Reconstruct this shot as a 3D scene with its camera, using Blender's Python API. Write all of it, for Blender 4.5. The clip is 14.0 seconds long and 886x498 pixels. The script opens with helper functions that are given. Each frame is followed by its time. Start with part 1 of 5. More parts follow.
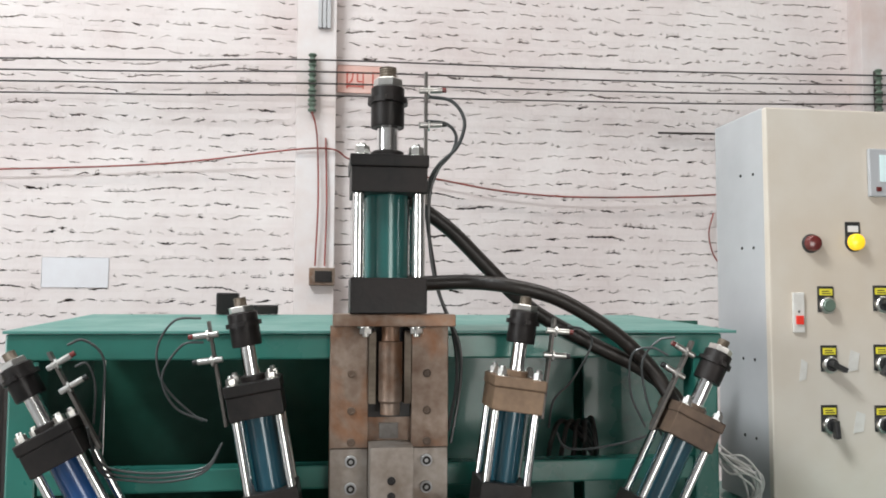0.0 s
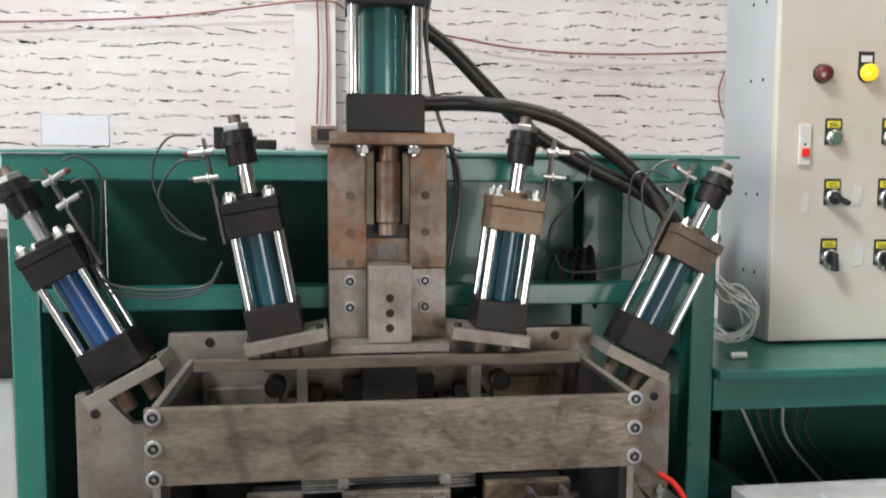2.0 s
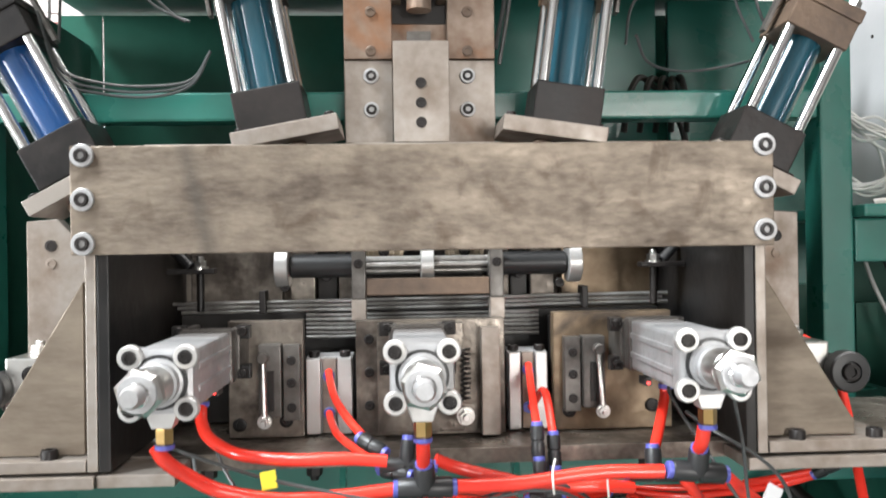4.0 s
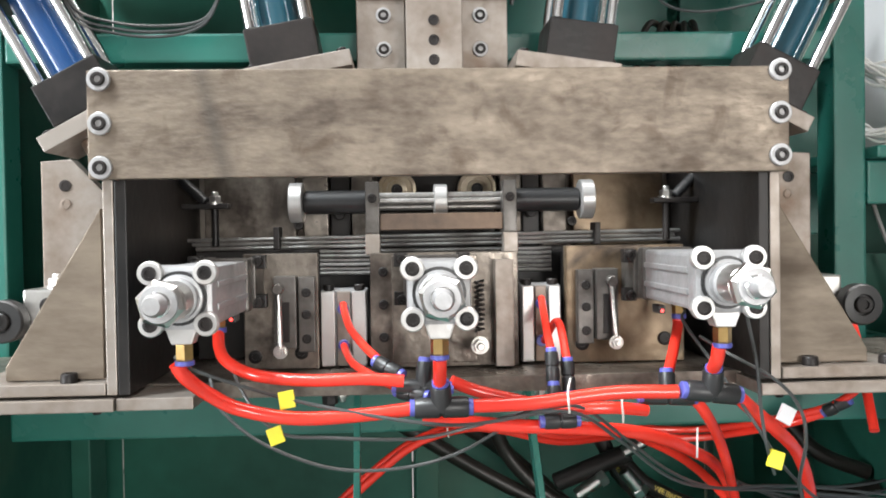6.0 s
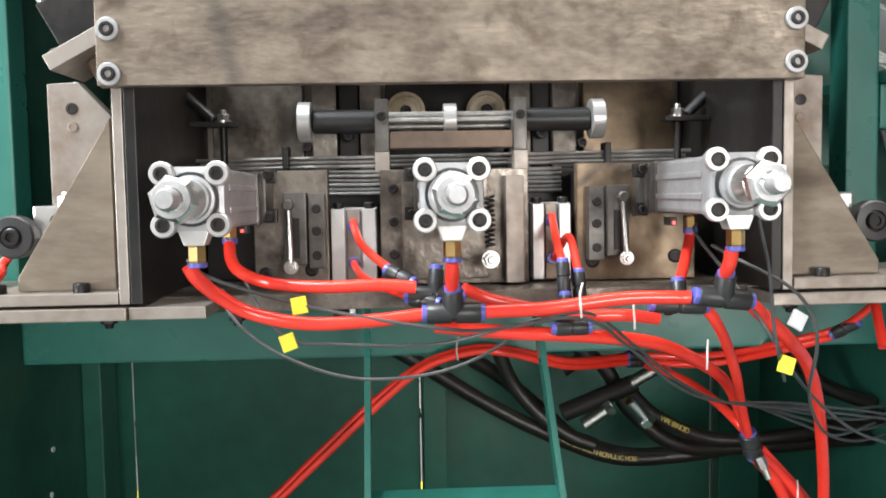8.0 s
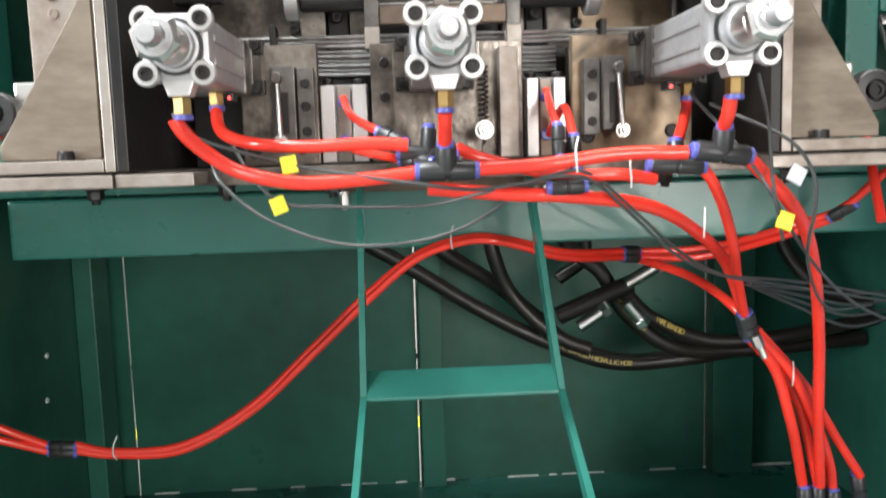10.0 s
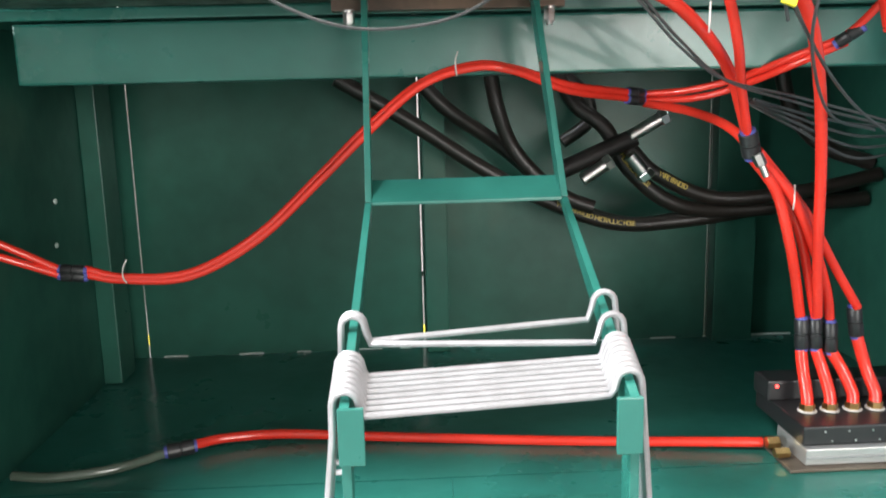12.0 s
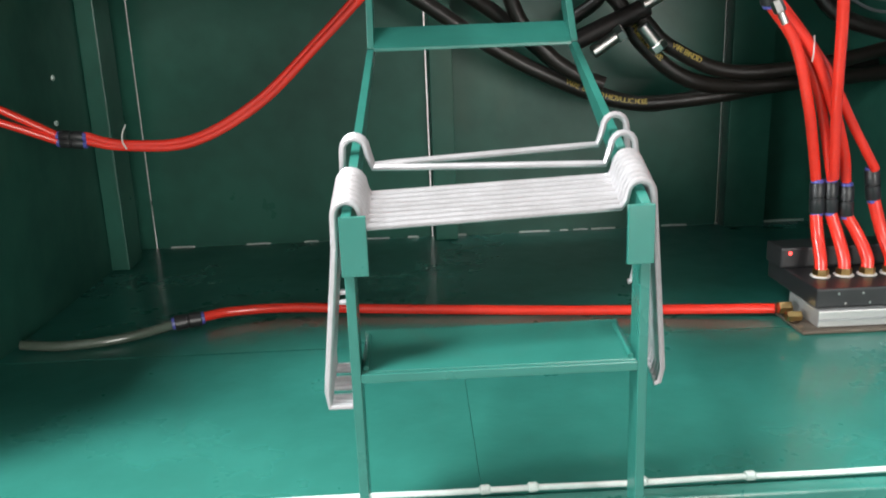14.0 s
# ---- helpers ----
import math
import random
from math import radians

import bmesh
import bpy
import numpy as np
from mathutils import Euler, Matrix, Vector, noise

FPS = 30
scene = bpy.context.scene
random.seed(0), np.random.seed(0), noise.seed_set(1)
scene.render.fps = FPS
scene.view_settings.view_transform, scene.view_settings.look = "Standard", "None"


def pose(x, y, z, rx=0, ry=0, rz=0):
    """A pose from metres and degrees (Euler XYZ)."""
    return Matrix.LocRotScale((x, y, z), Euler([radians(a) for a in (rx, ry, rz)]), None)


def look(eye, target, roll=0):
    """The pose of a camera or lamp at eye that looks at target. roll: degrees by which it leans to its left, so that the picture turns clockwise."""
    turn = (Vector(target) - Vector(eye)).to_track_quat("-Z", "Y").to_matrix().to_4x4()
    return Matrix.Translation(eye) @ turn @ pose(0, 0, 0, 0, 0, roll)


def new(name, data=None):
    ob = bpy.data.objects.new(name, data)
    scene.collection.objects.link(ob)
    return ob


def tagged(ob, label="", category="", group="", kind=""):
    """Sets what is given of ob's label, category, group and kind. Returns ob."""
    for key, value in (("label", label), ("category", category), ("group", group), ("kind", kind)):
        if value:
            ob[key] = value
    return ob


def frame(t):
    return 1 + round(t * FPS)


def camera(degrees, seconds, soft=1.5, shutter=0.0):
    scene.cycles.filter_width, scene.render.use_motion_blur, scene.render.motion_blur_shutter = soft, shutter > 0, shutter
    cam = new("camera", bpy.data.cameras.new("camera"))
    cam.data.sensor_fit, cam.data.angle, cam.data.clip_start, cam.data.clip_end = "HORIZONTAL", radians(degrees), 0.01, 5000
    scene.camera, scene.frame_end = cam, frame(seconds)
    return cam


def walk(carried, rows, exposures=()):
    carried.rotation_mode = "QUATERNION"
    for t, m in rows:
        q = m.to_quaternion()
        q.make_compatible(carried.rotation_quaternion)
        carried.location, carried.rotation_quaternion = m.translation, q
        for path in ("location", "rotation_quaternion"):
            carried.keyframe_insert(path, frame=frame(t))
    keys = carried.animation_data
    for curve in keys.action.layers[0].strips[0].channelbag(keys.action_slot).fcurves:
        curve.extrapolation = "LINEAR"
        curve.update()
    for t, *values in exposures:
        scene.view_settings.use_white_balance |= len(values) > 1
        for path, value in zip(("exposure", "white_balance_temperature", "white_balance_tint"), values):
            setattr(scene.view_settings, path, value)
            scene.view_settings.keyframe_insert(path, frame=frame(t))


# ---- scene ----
cam = camera(57.0, 14.0, soft=1.8, shutter=0.5)
PATH = [
    (0, (-0.005, 0.036, 1.456), (0.275, 2.012, 1.589), 0.2),
    (0.5, (-0.002, 0.041, 1.438), (0.276, 2.016, 1.587), 0.4),
    (1, (-0.002, 0.047, 1.423), (0.269, 2.028, 1.48), 0.4),
    (1.5, (0.005, 0.045, 1.402), (0.268, 2.026, 1.345), 0.5),
    (2, (0.007, 0.048, 1.382), (0.274, 2.023, 1.211), 0.3),
    (2.5, (0.01, 0.1, 1.358), (0.285, 2.068, 1.125), 0.2),
    (3, (0.054, 0.229, 1.268), (0.224, 2.203, 0.991), -0.5),
    (3.5, (0.065, 0.301, 1.116), (0.203, 2.295, 1.08), -0.2),
    (3.8, (0.061, 0.296, 1.077), (0.17, 2.293, 1.066), -0.7),
    (4.2, (0.056, 0.286, 1.037), (0.159, 2.283, 1.057), -0.9),
    (6.5, (0.042, 0.287, 1.007), (0.133, 2.284, 0.944), -0.9),
    (7, (0.035, 0.287, 0.999), (0.138, 2.283, 0.914), -0.8),
    (7.5, (0.041, 0.287, 0.982), (0.128, 2.282, 0.87), -0.8),
    (10, (0.04, 0.293, 0.893), (0.136, 2.277, 0.661), -1.7),
    (10.5, (0.039, 0.286, 0.857), (0.126, 2.253, 0.511), -1.7),
    (11, (0.04, 0.281, 0.822), (0.125, 2.254, 0.509), -1.7),
    (11.5, (0.037, 0.274, 0.787), (0.121, 2.248, 0.478), -1.6),
    (12, (0.036, 0.268, 0.767), (0.116, 2.234, 0.408), -1.5),
    (12.5, (0.031, 0.263, 0.744), (0.112, 2.227, 0.372), -1.6),
    (13, (0.038, 0.27, 0.723), (0.097, 2.224, 0.303), -2.2),
    (13.5, (0.037, 0.268, 0.705), (0.093, 2.211, 0.235), -2.1),
    (14, (0.037, 0.269, 0.689), (0.087, 2.201, 0.175), -2.2),
]
EXPOSURE = [(0, -0.28), (1.5, -0.26), (2.5, 0.02), (3.5, 0.66), (4.2, 0.8), (7.5, 0.8), (10, 0.98), (12.5, 1.1), (14, 0.85)]
walk(cam, [(t, look(eye, target, roll)) for t, eye, target, roll in PATH], EXPOSURE)

# ---- world and light ----
world = bpy.data.worlds.new("world")
scene.world = world
world.use_nodes = True
wn = world.node_tree
sky = wn.nodes.new("ShaderNodeTexSky")
sky.sky_type = "NISHITA"
sky.sun_disc = False
sky.sun_elevation, sky.sun_rotation = radians(50), radians(200)
wn.links.new(sky.outputs["Color"], wn.nodes["Background"].inputs["Color"])
wn.nodes["Background"].inputs["Strength"].default_value = 0.1


def area_light(name, eye, target, sx, sy, watts, colour):
    d = bpy.data.lights.new(name, "AREA")
    d.shape, d.size, d.size_y, d.energy, d.color = "RECTANGLE", sx, sy, watts, colour
    ob = new(name, d)
    ob.matrix_world = look(eye, target)
    return ob


ROOF = area_light("roof_light", (-3.0, -0.95, 5.95), (-3.0, -0.95, 0), 1.8, 1.4, 600, (0.90, 0.97, 1.0))
ROOF_BACK = area_light("roof_light", (0.4, 1.4, 5.95), (0.4, 1.4, 0), 8.0, 0.9, 235, (1.0, 0.965, 0.94))
DOOR = area_light("door_light", (-8.9, -3.4, 2.1), (0.0, 0.9, 1.1), 4.0, 3.2, 800, (0.95, 0.98, 1.0))
SIDE_DOOR = area_light("door_light", (2.1, -5.9, 1.3), (1.4, 0.5, 1.2), 2.2, 2.4, 150, (1.0, 0.97, 0.93))

# ---- materials ----
def mat(name, base, rough=0.5, metal=0.0, dark=None, scale=8.0, amount=0.5, bump=0.0, bscale=60.0, rvar=0.0, coat=0.0, stretch=(1, 1, 1), spec=0.5, rnd=0.0, patch=None, pscale=5.0, pcut=0.55, smear=None):
    """Base colour mixed with a second one by two scales of noise, with fine relief."""
    m = bpy.data.materials.new(name)
    m.use_nodes = True
    nt = m.node_tree
    b = nt.nodes["Principled BSDF"]
    b.inputs["Roughness"].default_value = rough
    b.inputs["Metallic"].default_value = metal
    b.inputs["Coat Weight"].default_value = coat
    b.inputs["Specular IOR Level"].default_value = spec
    tc = nt.nodes.new("ShaderNodeNewGeometry")
    mp = nt.nodes.new("ShaderNodeMapping")
    mp.inputs["Scale"].default_value = stretch
    nt.links.new(tc.outputs["Position"], mp.inputs["Vector"])
    big = nt.nodes.new("ShaderNodeTexNoise")
    big.inputs["Scale"].default_value, big.inputs["Detail"].default_value = scale, 6
    fine = nt.nodes.new("ShaderNodeTexNoise")
    fine.inputs["Scale"].default_value, fine.inputs["Detail"].default_value = scale * 7, 4
    for n in (big, fine):
        nt.links.new(mp.outputs["Vector"], n.inputs["Vector"])
    add = nt.nodes.new("ShaderNodeMath")
    add.operation = "MULTIPLY_ADD"
    add.inputs[1].default_value = 0.35
    nt.links.new(fine.outputs["Fac"], add.inputs[0])
    nt.links.new(big.outputs["Fac"], add.inputs[2])
    ramp = nt.nodes.new("ShaderNodeMapRange")
    ramp.inputs["From Min"].default_value, ramp.inputs["From Max"].default_value = 0.5, 0.9
    ramp.inputs["To Min"].default_value, ramp.inputs["To Max"].default_value = 0.0, amount
    nt.links.new(add.outputs[0], ramp.inputs["Value"])
    mix = nt.nodes.new("ShaderNodeMix")
    mix.data_type = "RGBA"
    mix.inputs["A"].default_value = (*base, 1)
    mix.inputs["B"].default_value = (*(dark or [c * 0.6 for c in base]), 1)
    nt.links.new(ramp.outputs["Result"], mix.inputs["Factor"])
    out = mix.outputs["Result"]

    def over(fac, colour, under):
        lay = nt.nodes.new("ShaderNodeMix")
        lay.data_type = "RGBA"
        lay.inputs["B"].default_value = (*colour, 1)
        nt.links.new(fac, lay.inputs["Factor"])
        nt.links.new(under, lay.inputs["A"])
        return lay.outputs["Result"]
    if patch:
        pn = nt.nodes.new("ShaderNodeTexNoise")
        pn.inputs["Scale"].default_value, pn.inputs["Detail"].default_value, pn.inputs["Distortion"].default_value = pscale, 7, 0.6
        nt.links.new(tc.outputs["Position"], pn.inputs["Vector"])
        pr = nt.nodes.new("ShaderNodeMapRange")
        pr.inputs["From Min"].default_value, pr.inputs["From Max"].default_value = pcut, pcut + 0.16
        pr.inputs["To Max"].default_value = 0.85
        nt.links.new(pn.outputs["Fac"], pr.inputs["Value"])
        out = over(pr.outputs["Result"], patch, out)
    if smear:
        x0, slope, width, z0, colour = smear
        sp = nt.nodes.new("ShaderNodeSeparateXYZ")
        nt.links.new(tc.outputs["Position"], sp.inputs["Vector"])
        wob = nt.nodes.new("ShaderNodeMath")
        wob.operation = "MULTIPLY_ADD"
        wob.inputs[1].default_value = slope
        nt.links.new(sp.outputs["Z"], wob.inputs[0])
        nt.links.new(sp.outputs["X"], wob.inputs[2])
        dist = nt.nodes.new("ShaderNodeMath")
        dist.operation = "SUBTRACT"
        dist.inputs[1].default_value = x0 + slope * z0
        nt.links.new(wob.outputs[0], dist.inputs[0])
        ab = nt.nodes.new("ShaderNodeMath")
        ab.operation = "ABSOLUTE"
        nt.links.new(dist.outputs[0], ab.inputs[0])
        jag = nt.nodes.new("ShaderNodeMath")
        jag.operation = "MULTIPLY_ADD"
        jag.inputs[1].default_value = width * 0.9
        nt.links.new(fine.outputs["Fac"], jag.inputs[0])
        nt.links.new(ab.outputs[0], jag.inputs[2])
        sr = nt.nodes.new("ShaderNodeMapRange")
        sr.inputs["From Min"].default_value, sr.inputs["From Max"].default_value = width * 0.6, width * 1.5
        sr.inputs["To Min"].default_value, sr.inputs["To Max"].default_value = 0.55, 0.0
        nt.links.new(jag.outputs[0], sr.inputs["Value"])
        out = over(sr.outputs["Result"], colour, out)
    if rnd:
        info = nt.nodes.new("ShaderNodeObjectInfo")
        hs = nt.nodes.new("ShaderNodeHueSaturation")
        mr = nt.nodes.new("ShaderNodeMapRange")
        mr.inputs["To Min"].default_value, mr.inputs["To Max"].default_value = 1 - rnd, 1 + rnd
        nt.links.new(info.outputs["Random"], mr.inputs["Value"])
        nt.links.new(mr.outputs["Result"], hs.inputs["Value"])
        nt.links.new(out, hs.inputs["Color"])
        out = hs.outputs["Color"]
    nt.links.new(out, b.inputs["Base Color"])
    if rvar:
        rr = nt.nodes.new("ShaderNodeMapRange")
        rr.inputs["From Min"].default_value, rr.inputs["From Max"].default_value = 0.4, 0.9
        rr.inputs["To Min"].default_value, rr.inputs["To Max"].default_value = rough - rvar, rough + rvar
        nt.links.new(add.outputs[0], rr.inputs["Value"])
        nt.links.new(rr.outputs["Result"], b.inputs["Roughness"])
    if bump:
        bt = nt.nodes.new("ShaderNodeTexNoise")
        bt.inputs["Scale"].default_value, bt.inputs["Detail"].default_value = bscale, 5
        nt.links.new(mp.outputs["Vector"], bt.inputs["Vector"])
        bp = nt.nodes.new("ShaderNodeBump")
        bp.inputs["Strength"].default_value, bp.inputs["Distance"].default_value = bump, 0.004
        nt.links.new(bt.outputs["Fac"], bp.inputs["Height"])
        nt.links.new(bp.outputs["Normal"], b.inputs["Normal"])
    return m


def glow(m, colour, strength):
    b = m.node_tree.nodes["Principled BSDF"]
    b.inputs["Emission Color"].default_value = (*colour, 1)
    b.inputs["Emission Strength"].default_value = strength
    return m


STEEL = mat("rolled_steel", (0.205, 0.168, 0.13), 0.5, 0.5, (0.10, 0.075, 0.055), 16, 0.9, 0.15, 110, 0.12, stretch=(0.5, 1, 1.5), patch=(0.12, 0.085, 0.06), pscale=9, pcut=0.56)
PLATE_STEEL = mat("mottled_plate_steel", (0.25, 0.205, 0.16), 0.46, 0.5, (0.075, 0.055, 0.042), 26, 1.0, 0.3, 180, 0.16, stretch=(0.5, 1, 1.1), patch=(0.085, 0.06, 0.042), pscale=34, pcut=0.56, smear=(-0.098, 0.22, 0.009, 1.10, (0.06, 0.052, 0.045)))
GROUND_STEEL = mat("ground_steel", (0.34, 0.305, 0.275), 0.42, 0.6, (0.16, 0.12, 0.09), 14, 0.85, 0.1, 150, 0.1, patch=(0.16, 0.10, 0.065), pscale=14, pcut=0.6)
RUSTY = mat("heat_stained_steel", (0.27, 0.215, 0.175), 0.46, 0.5, (0.12, 0.06, 0.032), 13, 1.0, 0.15, 110, 0.1, patch=(0.25, 0.10, 0.036), pscale=12, pcut=0.51)
OILY = mat("oily_tool_steel", (0.26, 0.225, 0.19), 0.36, 0.55, (0.05, 0.038, 0.03), 20, 1.0, 0.2, 120, 0.16, patch=(0.045, 0.034, 0.028), pscale=17, pcut=0.5)
TAN_OILY = mat("yellowed_tool_steel", (0.25, 0.185, 0.12), 0.4, 0.5, (0.11, 0.068, 0.038), 12, 1.0, 0.15, 120, 0.12, patch=(0.04, 0.03, 0.024), pscale=15, pcut=0.47)
SLATE_STEEL = mat("grey_latch_steel", (0.14, 0.13, 0.12), 0.4, 0.5, (0.05, 0.042, 0.037), 25, 0.9, 0.12, 140, 0.1)
DULL_WIRE = mat("drawn_wire_steel", (0.56, 0.55, 0.535), 0.32, 0.85, (0.2, 0.18, 0.165), 30, 0.8)
BROWN_BLOCK = mat("brown_stained_steel", (0.17, 0.115, 0.08), 0.5, 0.4, (0.07, 0.05, 0.04), 16, 0.9, 0.15, 120)
BLACK_STEEL = mat("blackened_steel", (0.010, 0.009, 0.009), 0.42, 0.2, (0.026, 0.020, 0.018), 18, 0.8, 0.12, 120, 0.1, spec=0.35)
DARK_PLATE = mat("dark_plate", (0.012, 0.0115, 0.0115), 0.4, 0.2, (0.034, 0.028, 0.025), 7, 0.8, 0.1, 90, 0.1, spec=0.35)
CHROME = mat("chrome", (0.86, 0.86, 0.86), 0.12, 1.0, (0.7, 0.68, 0.66), 30, 0.6)
ZINC = mat("zinc_plated", (0.64, 0.63, 0.61), 0.3, 1.0, (0.5, 0.48, 0.45), 40, 0.7)
ALU = mat("cast_aluminium", (0.46, 0.46, 0.47), 0.45, 0.6, (0.30, 0.29, 0.285), 24, 0.8, 0.15, 250, 0.08)
ALU_LIGHT = mat("anodised_aluminium", (0.57, 0.56, 0.55), 0.36, 0.65, (0.5, 0.48, 0.46), 25, 0.6, 0.06, 250)
GREEN = mat("green_gloss_paint", (0.026, 0.160, 0.127), 0.3, 0.0, (0.013, 0.10, 0.076), 5, 0.8, 0.1, 45, 0.08, coat=0.15)
# Lid green paled for its dust and for sky sheen painted into the colour.
DUSTY_SHEEN_GREEN = mat("dusty_sheen_green_paint", (0.085, 0.235, 0.205), 0.42, 0.0, (0.05, 0.18, 0.15), 5, 0.8, 0.1, 60, 0.1)
# Frame green made darker: shade inside the enclosure is put into the colour.
GREEN_SHADED = mat("shaded_green_gloss_paint", (0.025, 0.112, 0.080), 0.34, 0.0, (0.012, 0.058, 0.041), 4, 0.9, 0.1, 40, 0.08, spec=0.25, patch=(0.055, 0.105, 0.07), pscale=3.0, pcut=0.6)
BLUE_GREEN = mat("blue_green_enamel", (0.012, 0.070, 0.10), 0.22, 0.1, (0.01, 0.048, 0.07), 10, 0.6, coat=0.4)
TEAL = mat("teal_enamel", (0.022, 0.12, 0.11), 0.22, 0.1, (0.015, 0.09, 0.085), 10, 0.6, coat=0.4)
BLUE = mat("blue_enamel", (0.012, 0.062, 0.185), 0.22, 0.1, (0.01, 0.04, 0.14), 10, 0.6, coat=0.4)
RED_TUBE = mat("red_polyurethane", (0.86, 0.045, 0.026), 0.22, 0.0, (0.7, 0.025, 0.015), 20, 0.5, coat=0.3)
CLEAR_TUBE = mat("cloudy_tube", (0.10, 0.13, 0.10), 0.2, 0.0, (0.06, 0.08, 0.06), 20, 0.5, coat=0.5)
BLACK_PLASTIC = mat("black_plastic", (0.018, 0.018, 0.019), 0.38, 0.0, (0.03, 0.03, 0.03), 30, 0.6)
BLUE_PLASTIC = mat("blue_plastic", (0.10, 0.11, 0.42), 0.35, 0.0, (0.07, 0.08, 0.3), 30, 0.6)
RUBBER = mat("black_rubber_hose", (0.013, 0.0095, 0.0075), 0.38, 0.0, (0.022, 0.018, 0.015), 25, 0.8, 0.15, 300)
CABLE = mat("grey_black_cable", (0.05, 0.054, 0.054), 0.32, 0.0, (0.08, 0.085, 0.085), 40, 0.6)
WHITE_CABLE = mat("white_cable", (0.62, 0.62, 0.60), 0.45, 0.0, (0.45, 0.45, 0.43), 30, 0.6)
RED_CABLE = mat("red_brown_cable", (0.30, 0.06, 0.045), 0.5, 0.0, (0.12, 0.05, 0.04), 6, 0.9)
BRASS = mat("brass", (0.56, 0.38, 0.16), 0.3, 1.0, (0.4, 0.26, 0.1), 40, 0.7)
YELLOW_TAG = mat("yellow_tape", (0.86, 0.76, 0.04), 0.5, 0.0, (0.7, 0.6, 0.05), 60, 0.6)
WHITE_TIE = mat("white_nylon", (0.72, 0.70, 0.66), 0.45, 0.0, (0.55, 0.5, 0.45), 60, 0.5)
WIRE = mat("bright_wire", (0.62, 0.60, 0.61), 0.34, 0.7, (0.42, 0.40, 0.40), 60, 0.6)
BEARING = mat("stained_bearing_steel", (0.52, 0.45, 0.35), 0.35, 0.6, (0.3, 0.22, 0.13), 40, 0.9)
TAN_BLOCK = mat("tan_stained_steel", (0.27, 0.18, 0.115), 0.5, 0.35, (0.12, 0.075, 0.05), 16, 0.9, 0.15, 120)
NOTICE = mat("faded_notice", (0.66, 0.66, 0.685), 0.8, 0.0, (0.6, 0.58, 0.6), 8, 0.6)
YELLOW_PRINT = mat("yellow_print", (0.62, 0.46, 0.10), 0.6)
BEIGE = mat("cream_enamel", (0.69, 0.635, 0.565), 0.38, 0.0, (0.58, 0.48, 0.375), 2.2, 0.8, 0.05, 120, 0.06, coat=0.1)
GREY_ENAMEL = mat("grey_enamel", (0.48, 0.48, 0.49), 0.4, 0.0, (0.36, 0.36, 0.37), 2.5, 0.8, 0.05, 120)
PAINTED_BRICK = mat("white_painted_brick", (0.72, 0.672, 0.657), 0.8, 0.0, (0.60, 0.52, 0.505), 1.3, 0.9, 0.6, 24, rnd=0.012)
JOINT_FILL = mat("painted_mortar", (0.71, 0.662, 0.647), 0.8, 0.0, (0.57, 0.49, 0.475), 1.3, 0.9, 0.6, 30)
DARK_JOINT = mat("bare_dark_mortar", (0.030, 0.025, 0.024), 0.95, 0.0, (0.06, 0.045, 0.04), 6, 0.9, 0.5, 60)
PLASTER = mat("white_plaster", (0.68, 0.645, 0.64), 0.75, 0.0, (0.58, 0.46, 0.42), 2.0, 0.9, 0.3, 40)
CONCRETE = mat("grey_concrete", (0.21, 0.205, 0.20), 0.75, 0.0, (0.14, 0.135, 0.13), 1.5, 0.9, 0.3, 40)
HALL_WALL = mat("dull_plaster", (0.36, 0.35, 0.34), 0.8, 0.0, (0.25, 0.24, 0.23), 1.5, 0.8, 0.2, 30)
CEILING = mat("ceiling_sheet", (0.42, 0.42, 0.42), 0.7, 0.0, (0.34, 0.34, 0.34), 1.5, 0.7)
RED_PAINT = mat("red_sign_paint", (0.50, 0.05, 0.03), 0.7, 0.0, (0.6, 0.3, 0.25), 12, 0.8)
PINK_PAINT = mat("faded_red_paint", (0.62, 0.36, 0.30), 0.8, 0.0, (0.7, 0.5, 0.45), 6, 0.9)
PAPER = mat("white_paper", (0.70, 0.70, 0.715), 0.7, 0.0, (0.72, 0.71, 0.72), 8, 0.6)
YELLOW_LAMP = glow(mat("lit_yellow_lens", (0.9, 0.62, 0.02), 0.2), (1.0, 0.62, 0.03), 0.8)
RED_LENS = mat("dull_red_lens", (0.16, 0.028, 0.026), 0.25, coat=0.4)
GREEN_LENS = mat("grey_green_button", (0.12, 0.17, 0.13), 0.3, coat=0.3)
SCREEN = glow(mat("pale_screen", (0.5, 0.6, 0.6), 0.15), (0.62, 0.78, 0.78), 0.5)
RED_LED = glow(mat("red_led", (0.8, 0.05, 0.05), 0.3), (1.0, 0.05, 0.04), 3.0)
SEALANT = mat("white_sealant", (0.62, 0.68, 0.64), 0.5, 0.0, (0.4, 0.5, 0.46), 40, 0.8, 0.3, 150)

# ---- building helpers ----
W = {}
X = Vector((1, 0, 0))


def box(bm, x0, x1, y0, y1, z0, z1, bev=0.0012):
    vs = [bm.verts.new((x, y, z)) for x in (x0, x1) for y in (y0, y1) for z in (z0, z1)]
    fs = [bm.faces.new([vs[i] for i in q]) for q in ((0, 1, 3, 2), (4, 6, 7, 5), (0, 4, 5, 1), (2, 3, 7, 6), (0, 2, 6, 4), (1, 5, 7, 3))]
    if bev:
        es = list({e for f in fs for e in f.edges})
        bmesh.ops.bevel(bm, geom=es, offset=bev, segments=2, affect="EDGES", profile=0.6)
    return bm


